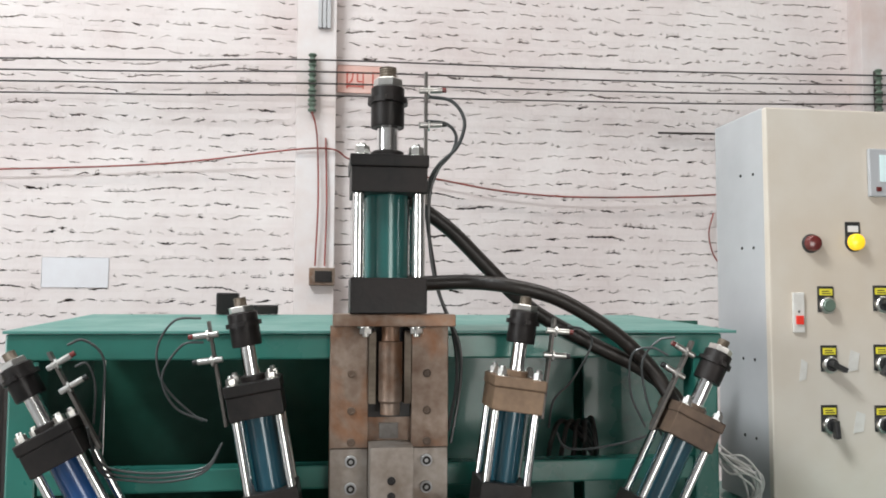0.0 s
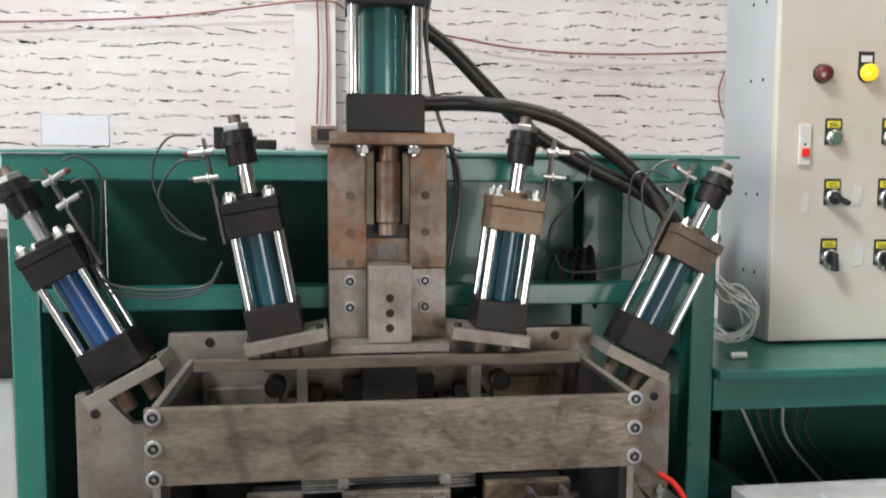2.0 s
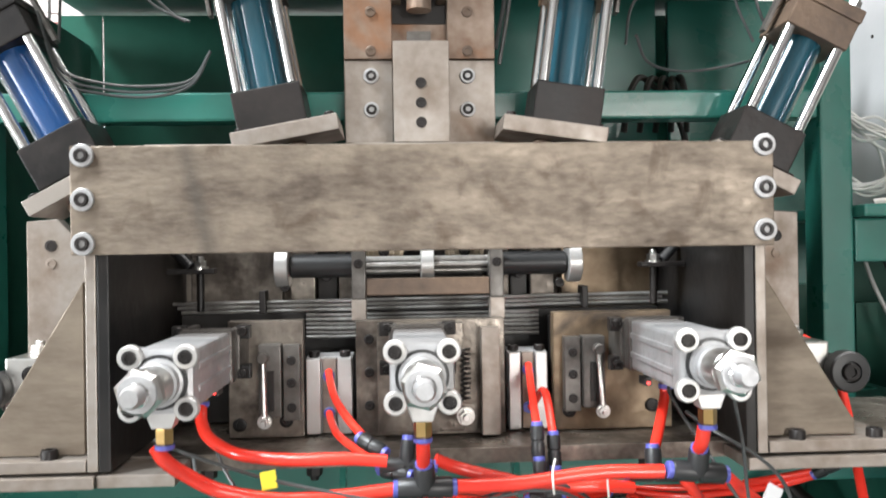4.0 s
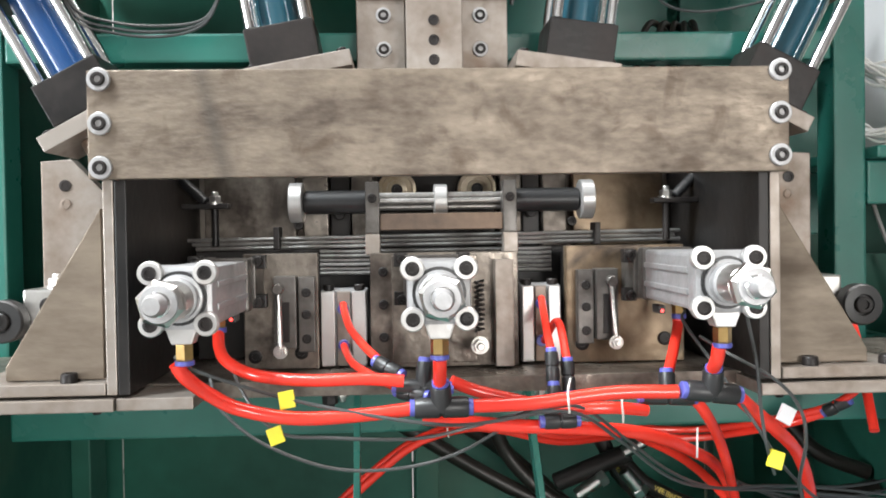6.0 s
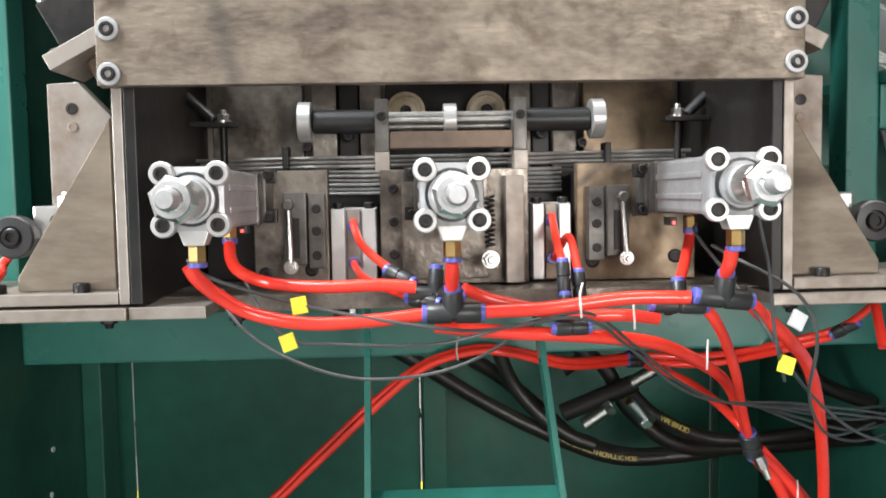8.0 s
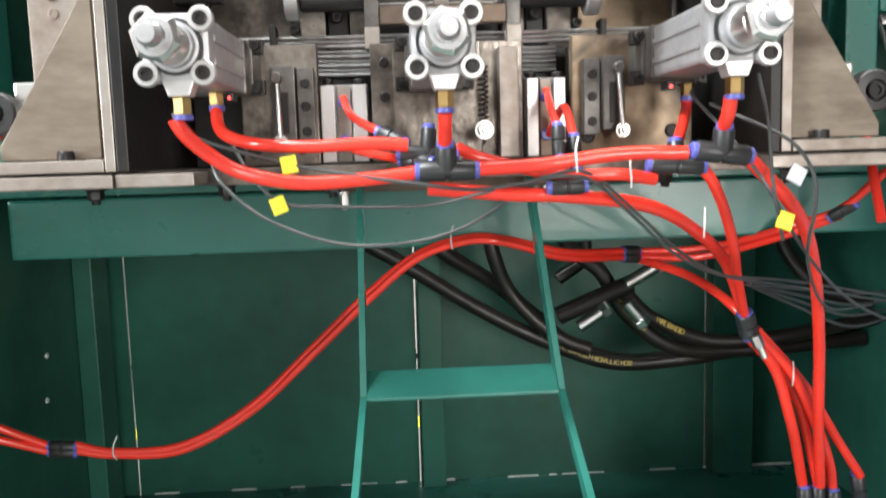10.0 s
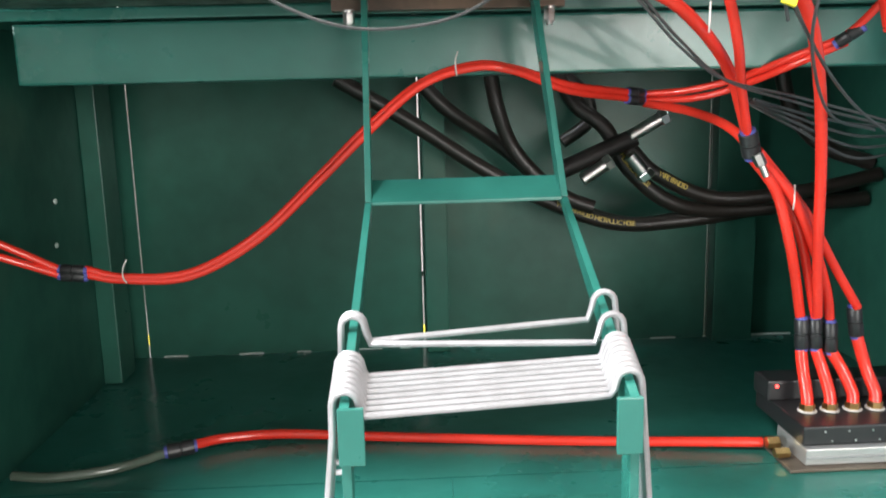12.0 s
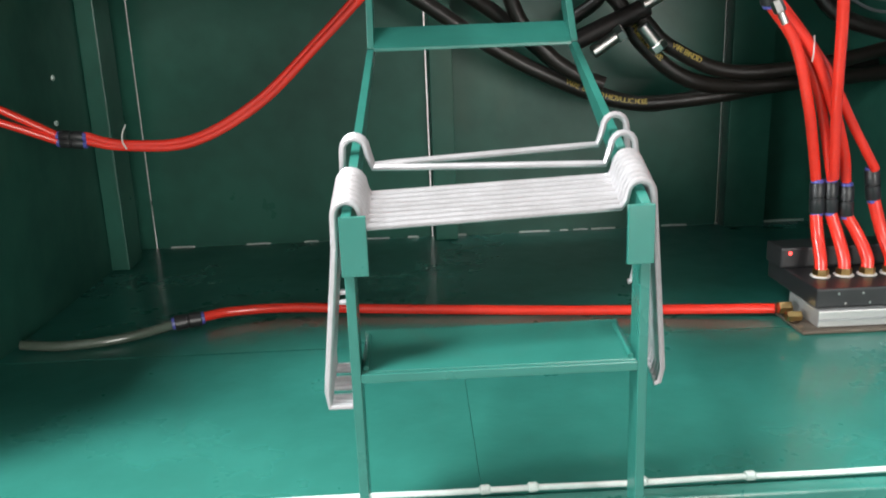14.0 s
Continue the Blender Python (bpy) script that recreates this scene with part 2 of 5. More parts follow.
def prism(bm, outline, y0, y1, bev=0.001, axis="y"):
    """An upright plate: an outline in x and z (or y and z), drawn out along the other axis."""
    def at(a, b, c):
        return (a, c, b) if axis == "y" else (c, a, b)
    f0 = [bm.verts.new(at(a, b, y0)) for a, b in outline]
    f1 = [bm.verts.new(at(a, b, y1)) for a, b in outline]
    fs = [bm.faces.new(f0), bm.faces.new(f1[::-1])]
    n = len(outline)
    for i in range(n):
        fs.append(bm.faces.new([f0[i], f1[i], f1[(i + 1) % n], f0[(i + 1) % n]]))
    bmesh.ops.recalc_face_normals(bm, faces=fs)
    if bev:
        bmesh.ops.bevel(bm, geom=list({e for f in fs for e in f.edges}), offset=bev, segments=2, affect="EDGES", profile=0.6)
    return bm


def turn(bm, p0, axis, profile, seg=20):
    """A turned body: (distance along the axis, radius) pairs from p0."""
    axis = Vector(axis).normalized()
    u = axis.orthogonal().normalized()
    v = axis.cross(u)
    p0 = Vector(p0)
    rings = []
    for d, r in profile:
        c = p0 + axis * d
        rings.append([bm.verts.new(c + (u * math.cos(2 * math.pi * k / seg) + v * math.sin(2 * math.pi * k / seg)) * max(r, 1e-5)) for k in range(seg)])
    for a, b in zip(rings, rings[1:]):
        for k in range(seg):
            f = bm.faces.new([a[k], a[(k + 1) % seg], b[(k + 1) % seg], b[k]])
            f.smooth = seg > 8
    bm.faces.new(rings[0][::-1])
    bm.faces.new(rings[-1])
    return bm


def rod(bm, p0, p1, r, seg=16, cham=0.08):
    p0, p1 = Vector(p0), Vector(p1)
    n = (p1 - p0).length
    c = min(r * cham * 2, n * 0.2)
    return turn(bm, p0, p1 - p0, [(0, r - c), (c, r), (n - c, r), (n, r - c)], seg)


def hexnut(bm, p0, axis, height, r):
    return turn(bm, p0, axis, [(0, r * 0.93), (height * 0.12, r), (height * 0.88, r), (height, r * 0.93)], 6)


def glide(pts, steps=8):
    """A smooth line through the points."""
    q = [Vector(p) for p in pts]
    q = [q[0] * 2 - q[1]] + q + [q[-1] * 2 - q[-2]]
    out = []
    for a, b, c, d in zip(q, q[1:], q[2:], q[3:]):
        for k in range(steps):
            t = k / steps
            out.append(0.5 * (2 * b + (c - a) * t + (2 * a - 5 * b + 4 * c - d) * t * t + (3 * b - a - 3 * c + d) * t ** 3))
    return out + [q[-2]]


def sweep(bm, pts, r, seg=12, steps=8):
    line = glide(pts, steps) if steps else [Vector(p) for p in pts]
    u = None
    rings = []
    for i, p in enumerate(line):
        d = (line[min(i + 1, len(line) - 1)] - line[max(i - 1, 0)]).normalized()
        u = d.orthogonal().normalized() if u is None else (u - d * u.dot(d)).normalized()
        v = d.cross(u)
        rings.append([bm.verts.new(p + (u * math.cos(2 * math.pi * k / seg) + v * math.sin(2 * math.pi * k / seg)) * r) for k in range(seg)])
    for a, b in zip(rings, rings[1:]):
        for k in range(seg):
            bm.faces.new([a[k], a[(k + 1) % seg], b[(k + 1) % seg], b[k]]).smooth = True
    bm.faces.new(rings[0][::-1])
    bm.faces.new(rings[-1])
    return bm


def mesh_of(name, bm, material):
    me = bpy.data.meshes.new(name)
    bm.normal_update()
    for e in bm.edges:
        if len(e.link_faces) == 2 and e.calc_face_angle(0) > 0.6:
            e.smooth = False
    bm.to_mesh(me)
    bm.free()
    me.materials.append(material)
    return me


def thing(name, label, category, at=(0, 0, 0), group="", kind=""):
    """An empty at the base of a thing, that carries its parts."""
    ob = new(name)
    ob.empty_display_size = 0.02
    ob.matrix_basis = at if isinstance(at, Matrix) else Matrix.Translation(at)
    W[ob.name] = ob.matrix_basis.copy()
    return tagged(ob, label, category, group, kind)


def put(name, me, parent, m=None, label=""):
    """A mesh object as a part, at the pose m in the world."""
    ob = new(name, me)
    m = m or Matrix.Identity(4)
    ob.parent = parent
    ob.matrix_basis = W[parent.name].inverted() @ m
    W[ob.name] = m.copy()
    return tagged(ob, label)


def part(name, bm, material, parent, label=""):
    """A part built in world coordinates."""
    return put(name, mesh_of(name, bm, material), parent, None, label)


def lpart(name, bm, material, parent, label=""):
    """A part built in its thing's own coordinates."""
    return put(name, mesh_of(name, bm, material), parent, W[parent.name], label)


def solo(name, bm, material, label, category, group="", kind=""):
    ob = new(name, mesh_of(name, bm, material))
    W[ob.name] = Matrix.Identity(4)
    return tagged(ob, label, category, group, kind)


CACHE = {}


def aim(p, axis):
    return Matrix.Translation(p) @ Vector(axis).to_track_quat("Z", "Y").to_matrix().to_4x4()


def screw(parent, p, axis=(0, -1, 0), r=0.006, h=0.006, material=None, washer=0.0, name="cap_screw"):
    """A socket cap screw: head with a hexagon recess, perhaps on a washer."""
    material = material or BLACK_STEEL
    key = (round(r, 5), round(h, 5), material.name, washer)
    if key not in CACHE:
        bm = bmesh.new()
        turn(bm, (0, 0, -0.002), (0, 0, 1), [(0, r), (0.002 + h * 0.8, r), (0.002 + h, r * 0.86), (0.002 + h, r * 0.52), (0.002 + h * 0.45, r * 0.5)], 18)
        CACHE[key] = mesh_of("cap_screw", bm, material)
        if washer:
            bm = bmesh.new()
            turn(bm, (0, 0, -0.001), (0, 0, 1), [(0, washer), (0.0025, washer), (0.003, washer * 0.93)], 24)
            CACHE[key + ("w",)] = mesh_of("washer", bm, ALU)
    s = put(name, CACHE[key], parent, aim(p, axis))
    if washer:
        put("washer", CACHE[key + ("w",)], s, aim(Vector(p) + Vector(axis) * 0.0005, axis))
    return s


def bolt(parent, p, axis=(0, 0, 1), r=0.008, h=0.006, material=None, name="hex_bolt"):
    material = material or ZINC
    key = ("hex", round(r, 5), round(h, 5), material.name)
    if key not in CACHE:
        bm = bmesh.new()
        turn(bm, (0, 0, -0.001), (0, 0, 1), [(0, r * 1.25), (0.0025, r * 1.25)], 18)
        hexnut(bm, (0, 0, 0.0015), (0, 0, 1), h, r)
        turn(bm, (0, 0, 0.0015), (0, 0, 1), [(0, r * 0.55), (h + 0.003, r * 0.55), (h + 0.004, r * 0.45)], 12)
        CACHE[key] = mesh_of("hex_bolt", bm, material)
    return put(name, CACHE[key], parent, aim(p, axis))


# ---- the hall ----
def hall():
    bm = bmesh.new()
    box(bm, -9, 11, -6, 3.85, -0.2, 0, 0)
    solo("floor", bm, CONCRETE, "worn grey concrete workshop floor", "floor", kind="structure")
    bm = bmesh.new()
    box(bm, -9, 11, -6, 4.1, 6.0, 6.15, 0)
    solo("ceiling", bm, CEILING, "pale sheet roof of the workshop", "ceiling", kind="structure")
    for n, a in (("wall_west", (-9.2, -9, -6, 4.1)), ("wall_east", (11, 11.2, -6, 4.1)), ("wall_south", (-9.2, 11.2, -6.2, -6))):
        bm = bmesh.new()
        box(bm, *a, 0, 6.0, 0)
        solo(n, bm, HALL_WALL, "plain dull grey plastered workshop wall", "wall", kind="structure")


hall()

# ---- the machine's large structure ----
CX = 0.081


def green_frame():
    """Painted frame and enclosure of the press."""
    f = thing("machine_frame", "glossy green painted welded steel machine frame with open bays", "machine frame", (CX, 1.4, 0))
    y0, y1 = 1.19, 1.62
    for n, x0, x1, m in (("post", -0.42, -0.382, GREEN), ("post", 0.535, 0.572, GREEN)):
        part(n, box(bmesh.new(), x0, x1, y0, y0 + 0.04, 0.872, 1.377, 0.003), m, f)
    part("top_rail", box(bmesh.new(), -0.425, 0.578, y0 - 0.002, y0 + 0.04, 1.378, 1.413, 0.003), GREEN, f)
    bm = bmesh.new()
    prism(bm, [(y0 - 0.006, 1.4135), (y0 - 0.006, 1.4175), (1.60, 1.434), (1.60, 1.43)], -0.427, 0.60, 0.0006, "x")
    part("lid", bm, DUSTY_SHEEN_GREEN, f, "dusty green lid sheet with sky sheen put into its colour")
    part("cross_rail", box(bmesh.new(), -0.381, 0.534, y0 + 0.003, y0 + 0.035, 1.2, 1.232, 0.003), GREEN, f)
    # Inner sheets and ribs take the shaded copy of the frame's green.
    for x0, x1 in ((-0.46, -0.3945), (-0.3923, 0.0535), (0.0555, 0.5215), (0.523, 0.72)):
        part("back_panel", box(bmesh.new(), x0, x1, 1.566, 1.570, 0.30, 1.424, 0), GREEN_SHADED, f)
    part("side_panel", box(bmesh.new(), -0.442, -0.422, 0.80, 1.565, 0.25, 0.86, 0.001), GREEN_SHADED, f)
    part("side_panel", box(bmesh.new(), -0.425, -0.412, 1.232, 1.565, 0.862, 1.377, 0.001), GREEN_SHADED, f)
    part("side_panel", box(bmesh.new(), 0.70, 0.715, 0.80, 1.565, 0.25, 0.86, 0.001), GREEN_SHADED, f)
    for x0, x1, y0, y1 in ((-0.4215, 0.0718, 0.797, 1.0885), (0.0722, 0.70, 0.797, 1.0885), (-0.4215, 0.70, 1.0908, 1.565)):
        part("floor_plate", box(bmesh.new(), x0, x1, y0, y1, 0.354, 0.366, 0), GREEN, f)
    part("floor_bearer", box(bmesh.new(), -0.4215, 0.70, 1.05, 1.13, 0.32, 0.3535, 0.001), BLACK_STEEL, f)
    part("floor_bearer", box(bmesh.new(), 0.05, 0.095, 0.80, 1.049, 0.32, 0.3535, 0.001), BLACK_STEEL, f)
    seam = random.Random(11)
    x = -0.37
    while x < 0.66:
        run = seam.uniform(0.012, 0.07)
        part("seam_bead", sweep(bmesh.new(), [(x, 1.5645, 0.3672), (x + run / 2, 1.5642, 0.3676), (x + run, 1.5645, 0.3671)], seam.uniform(0.0009, 0.0019), 6, 3), SEALANT, f, "pale sealant along the back joint")
        x += run + seam.uniform(0.004, 0.09)
    for x, y, z in ((-0.4205, 1.34, 0.651), (-0.4205, 1.33, 0.595)):
        part("weld_spot", rod(bmesh.new(), (x - 0.002, y, z), (x + 0.0012, y, z), 0.0035, 10, 0.3), SEALANT, f)
    part("front_panel", box(bmesh.new(), -0.462, 0.715, 0.780, 0.795, 0.0, 0.362, 0.002), GREEN, f)
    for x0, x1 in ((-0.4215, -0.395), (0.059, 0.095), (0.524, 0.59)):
        part("rib", box(bmesh.new(), x0, x1, 1.44 if x0 < -0.4 else 1.535, 1.5 if x0 < -0.4 else 1.565, 0.367, 0.86, 0.002), GREEN_SHADED, f)
    part("tank_panel", box(bmesh.new(), 0.19, 0.415, 1.40, 1.412, 1.0, 1.40, 0.002), GREEN, f)
    part("tank_panel", box(bmesh.new(), 0.435, 0.66, 1.41, 1.422, 1.0, 1.40, 0.002), GREEN, f)
    bm = bmesh.new()
    sweep(bm, [(-0.10 + 0.07 * k, 0.7965, 0.3655 + 0.0006 * (k % 2)) for k in range(11)], 0.0022, 8, 4)
    part("sealant_bead", bm, SEALANT, f, "white sealant along the floor edge")
    for x in (0.075, 0.11, 0.19, 0.27):
        part("sealant_blob", rod(bmesh.new(), (x - 0.005, 0.797, 0.366), (x + 0.004, 0.797, 0.3665), 0.0036, 10, 0.3), SEALANT, f)
    part("beam", box(bmesh.new(), -0.376, 0.62, 1.175, 1.21, 0.793, 0.857, 0.003), GREEN, f)
    part("beam_flange", box(bmesh.new(), -0.4415, 0.70, 1.172, 1.30, 0.8595, 0.8715, 0.002), GREEN, f)
    return f


FRAME = green_frame()


def press_body():
    """Steel plates of the press: base, box, posts, gussets and the fan-shaped back plate."""
    b = thing("press_body", "bare steel press body with a box of bolted plates", "press", (CX, 1.05, 0.872))
    part("base_plate", box(bmesh.new(), -0.44, 0.59, 0.985, 1.168, 0.872, 0.886, 0.001), OILY, b, "oil-darkened steel base plate")
    for x0, x1, y0 in ((-0.44, -0.181, 0.932), (-0.18, -0.12, 0.935), (0.335, 0.59, 0.932)):
        part("base_strip", box(bmesh.new(), x0, x1, y0, 0.984, 0.874, 0.884, 0.001), GROUND_STEEL, b)
    for x0, x1 in ((-0.30, -0.188), (0.354, 0.466)):
        part("foot_plate", box(bmesh.new(), x0, x1, 0.936, 1.10, 0.8865, 0.896, 0.001), GROUND_STEEL, b)
    part("front_plate", box(bmesh.new(), -0.192, 0.3545, 0.922, 0.934, 1.055, 1.138, 0.001), PLATE_STEEL, b, "mottled brown-grey mild steel plate")
    for x0, x1 in ((-0.187, -0.179), (-0.178, -0.169), (0.335, 0.3435), (0.3445, 0.353)):
        part("upright", box(bmesh.new(), x0, x1, 0.936, 1.168, 0.8865, 1.138, 0.0008), GROUND_STEEL if x0 in (-0.187, 0.3445) else DARK_PLATE, b)
    part("rear_plate", box(bmesh.new(), -0.168, 0.334, 1.090, 1.104, 1.138, 1.152, 0.001), STEEL, b)
    half = [(-0.335, 0.887), (-0.335, 1.092), (-0.303, 1.094), (-0.262, 1.05), (-0.225, 1.05), (-0.213, 1.172)]
    out = half + [(2 * CX - x, z) for x, z in reversed(half)]
    part("back_plate", prism(bmesh.new(), out, 1.17, 1.188), GROUND_STEEL, b)
    for s in (-1, 1):
        o = [(CX + s * 0.275, 1.034), (CX + s * 0.275, 0.897), (CX + s * 0.352, 0.897), (CX + s * 0.352, 0.908)]
        part("gusset", prism(bmesh.new(), o, 0.95, 0.958), STEEL, b)
        for x in (0.30, 0.365):
            screw(b, (CX + s * x, 0.944, 0.8965), (0, 0, 1), 0.0065, 0.007)
    for i in range(3):
        for x in (-0.182, 0.3465):
            screw(b, (x, 0.921, 1.1305 - 0.0335 * i + (0.004 if x > 0 else 0)), (0, -1, 0), 0.0055, 0.005, BLACK_STEEL, 0.0088)
    return b


BODY = press_body()


def column():
    c = thing("guide_column", "heat-stained steel guide column with bolted rails and a round ram", "guide column", (CX, 1.165, 1.15))
    part("back", box(bmesh.new(), 0.0, 0.163, 1.172, 1.189, 1.1835, 1.425, 0.001), RUSTY, c)
    for x0, x1 in ((0.001, 0.052), (0.111, 0.162)):
        part("rail", box(bmesh.new(), x0, x1, 1.16, 1.1715, 1.26, 1.424, 0.001), RUSTY, c)
        part("lower_rail", box(bmesh.new(), x0, x1, 1.163, 1.1715, 1.158, 1.259, 0.001), GROUND_STEEL, c)
    part("cap_plate", box(bmesh.new(), 0.003, 0.163, 1.098, 1.19, 1.4255, 1.4415, 0.0015), RUSTY, c)
    part("guide_strip", box(bmesh.new(), 0.053, 0.110, 1.115, 1.171, 1.165, 1.268, 0.001), GROUND_STEEL, c)
    part("foot", box(bmesh.new(), 0.004, 0.160, 1.108, 1.159, 1.153, 1.164, 0.001), GROUND_STEEL, c)
    # Flat dark sheet stands in for the shade in the gap round the ram.
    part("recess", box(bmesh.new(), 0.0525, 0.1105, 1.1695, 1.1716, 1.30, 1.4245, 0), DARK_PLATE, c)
    part("slot", box(bmesh.new(), 0.068, 0.094, 1.1690, 1.1716, 1.271, 1.292, 0), SLATE_STEEL, c, "bright rod seen through a slot")
    bm = bmesh.new()
    turn(bm, (CX, 1.145, 1.425), (0, 0, -1), [(0, 0.012), (0.02, 0.012), (0.021, 0.016), (0.10, 0.016), (0.103, 0.013), (0.118, 0.013)], 24)
    part("ram", bm, RUSTY, c)
    for s in (-1, 1):
        part("ram_guide", box(bmesh.new(), CX + s * 0.024 - 0.005, CX + s * 0.024 + 0.005, 1.15, 1.1715, 1.32, 1.418, 0.001), STEEL, c)
        for z in (1.36, 1.31, 1.268, 1.242, 1.206):
            screw(c, (CX + s * 0.0515, 1.159 if z > 1.26 else 1.162, z), (0, -1, 0), 0.0056, 0.002 if z > 1.26 else 0.0048, BROWN_BLOCK if z > 1.26 else BLACK_STEEL, 0.0 if z > 1.26 else 0.0082)
        bolt(c, (CX + s * 0.034, 1.13, 1.4245), (0, 0, -1), 0.009, 0.008)
    for z in (1.225, 1.205, 1.185):
        screw(c, (CX, 1.1145, z), (0, -1, 0), 0.0055, 0.001)
    return c


column()


def hydraulic_cylinder(m, w, base, tube, head, tube_mat, head_mat, label, sensor=1):
    """A tie-rod cylinder on its own axis z: base block, tube, head block, rod, stop sleeve and lock nut."""
    t = thing("hydraulic_cylinder", label, "cylinder", m, "cylinders of the press")
    h = w / 2
    z1, z2, z3 = base, base + tube, base + tube + head
    lpart("base_block", box(bmesh.new(), -h, h, -h, h, 0.0005, z1, 0.0015), BLACK_STEEL, t)
    lpart("tube", turn(bmesh.new(), (0, 0, z1), (0, 0, 1), [(0, h * 0.62), (tube, h * 0.62)], 40), tube_mat, t)
    lpart("head_block", box(bmesh.new(), -h, h, -h, h, z2, z2 + head * 0.68, 0.0015), head_mat, t)
    lpart("head_cap", box(bmesh.new(), -h * 1.04, h * 1.04, -h * 1.04, h * 1.04, z2 + head * 0.68, z3, 0.002), head_mat, t)
    for sx in (-1, 1):
        for sy in (-1, 1):
            lpart("tie_rod", rod(bmesh.new(), (sx * h * 0.79, sy * h * 0.79, z1), (sx * h * 0.79, sy * h * 0.79, z2), h * 0.165, 16), CHROME, t)
            bolt(t, W[t.name] @ Vector((sx * h * 0.72, sy * h * 0.72, z3)), W[t.name].to_3x3() @ Vector((0, 0, 1)), h * 0.2, h * 0.22)
    r = h * 0.30
    big = w > 0.09
    s0 = z3 + w * (0.45 if big else 0.66)
    q = h * (0.46 if big else 0.56)
    e = w * (0.56 if big else 0.64)
    lpart("gland", turn(bmesh.new(), (0, 0, z3), (0, 0, 1), [(0, h * 0.46), (h * 0.2, h * 0.46), (h * 0.24, h * 0.42)], 28), head_mat, t)
    lpart("rod", rod(bmesh.new(), (0, 0, z3), (0, 0, s0 + 0.01), r, 24), CHROME, t)
    lpart("stop_sleeve", turn(bmesh.new(), (0, 0, s0), (0, 0, 1), [(0, q * 0.96), (0.002, q), (e * 0.97, q), (e, q * 0.92)], 28), BLACK_STEEL, t)
    ring = lpart("clamp_ring", turn(bmesh.new(), (0, 0, s0 + e * 0.58), (0, 0, 1), [(0, q * 1.02), (0, q * 1.2), (e * 0.14, q * 1.2), (e * 0.14, q * 1.02)], 28), BLACK_STEEL, t)
    lpart("clamp_ear", box(bmesh.new(), -q * 0.22, q * 0.22, -q * 1.5, -q * 1.1, s0 + e * 0.58, s0 + e * 0.72, 0.0008), BLACK_STEEL, ring)
    lpart("lock_nut", hexnut(bmesh.new(), (0, 0, s0 + e), (0, 0, 1), w * 0.12, q * 0.88), ZINC, t)
    lpart("threaded_end", turn(bmesh.new(), (0, 0, s0 + e + w * 0.12), (0, 0, 1), [(k * w * 0.017, r * (0.8 if k % 2 else 0.74)) for k in range(10)] + [(w * 0.165, r * 0.6)], 18), STEEL, t)
    if sensor:
        x = sensor * h * (1.06 if big else 1.25)
        lpart("sensor_rail", box(bmesh.new(), x - 0.002, x + 0.002, -0.006, 0.006, z2 - w * 0.1, z3 + w * 1.25, 0.0006), SLATE_STEEL, t)
        for k in (0.5, 0.98):
            z = z3 + w * k
            sb = lpart("sensor", rod(bmesh.new(), (x - sensor * 0.010, -0.004, z), (x + sensor * 0.022, -0.004, z + 0.002), 0.0042, 14), ZINC, t)
            lpart("sensor_nut", hexnut(bmesh.new(), (x + sensor * 0.002, -0.004, z), (sensor, 0, 0), 0.003, 0.0075), ZINC, sb)
            lpart("sensor_tip", rod(bmesh.new(), (x + sensor * 0.021, -0.004, z + 0.002), (x + sensor * 0.028, -0.004, z + 0.0025), 0.0036, 12), RED_LENS if k > 0.5 else BLACK_PLASTIC, sb)
    return t


YC = 1.132
hydraulic_cylinder(Matrix.Translation((0.0745, 1.145, 1.442)), 0.1, 0.047, 0.112, 0.05, TEAL, BLACK_STEEL, "large upright hydraulic cylinder with teal tube and black blocks")
hydraulic_cylinder(pose(-0.066, YC, 1.179, 0, -10.5, 0), 0.069, 0.04, 0.094, 0.045, BLUE_GREEN, BLACK_STEEL, "leaning hydraulic cylinder with blue-green tube and black blocks", -1)
hydraulic_cylinder(pose(0.226, YC, 1.180, 0, 8, 0), 0.069, 0.04, 0.094, 0.045, BLUE_GREEN, TAN_BLOCK, "leaning hydraulic cylinder with blue-green tube and brown blocks", 1)
hydraulic_cylinder(pose(-0.260, YC, 1.134, 0, -28.5, 0), 0.069, 0.045, 0.095, 0.045, BLUE, BLACK_STEEL, "slanted hydraulic cylinder with bright blue tube and black blocks", 1)
hydraulic_cylinder(pose(0.421, YC, 1.143, 0, 27, 0), 0.069, 0.045, 0.095, 0.045, BLUE_GREEN, BROWN_BLOCK, "slanted hydraulic cylinder with dark blue tube and brown blocks", -1)


def mount(m, w, shift=0.0):
    p = thing("cylinder_mount", "grey steel mounting plate bolted under a cylinder", "mounting plate", m, "cylinder mounts")
    lpart("plate", box(bmesh.new(), shift - w / 2, shift + w / 2, -0.045, 0.036, -0.016, 0, 0.001), GROUND_STEEL, p)
    for s in (-1, 1):
        screw(p, W[p.name] @ Vector((shift + s * (w / 2 - 0.008), -0.03, 0)), W[p.name].to_3x3() @ Vector((0, 0, 1)), 0.005, 0.005)
        lpart("spacer", rod(bmesh.new(), (s * 0.018, -0.01, -0.045), (s * 0.018, -0.01, -0.016), 0.010, 18), BROWN_BLOCK, p)
    return p


mount(pose(-0.066, YC, 1.179, 0, -10.5, 0), 0.105, 0.012)
mount(pose(0.226, YC, 1.180, 0, 8, 0), 0.105, -0.012)
mount(pose(-0.257, YC, 1.132, 0, -28.5, 0), 0.105)
mount(pose(0.418, YC, 1.141, 0, 27, 0), 0.095)


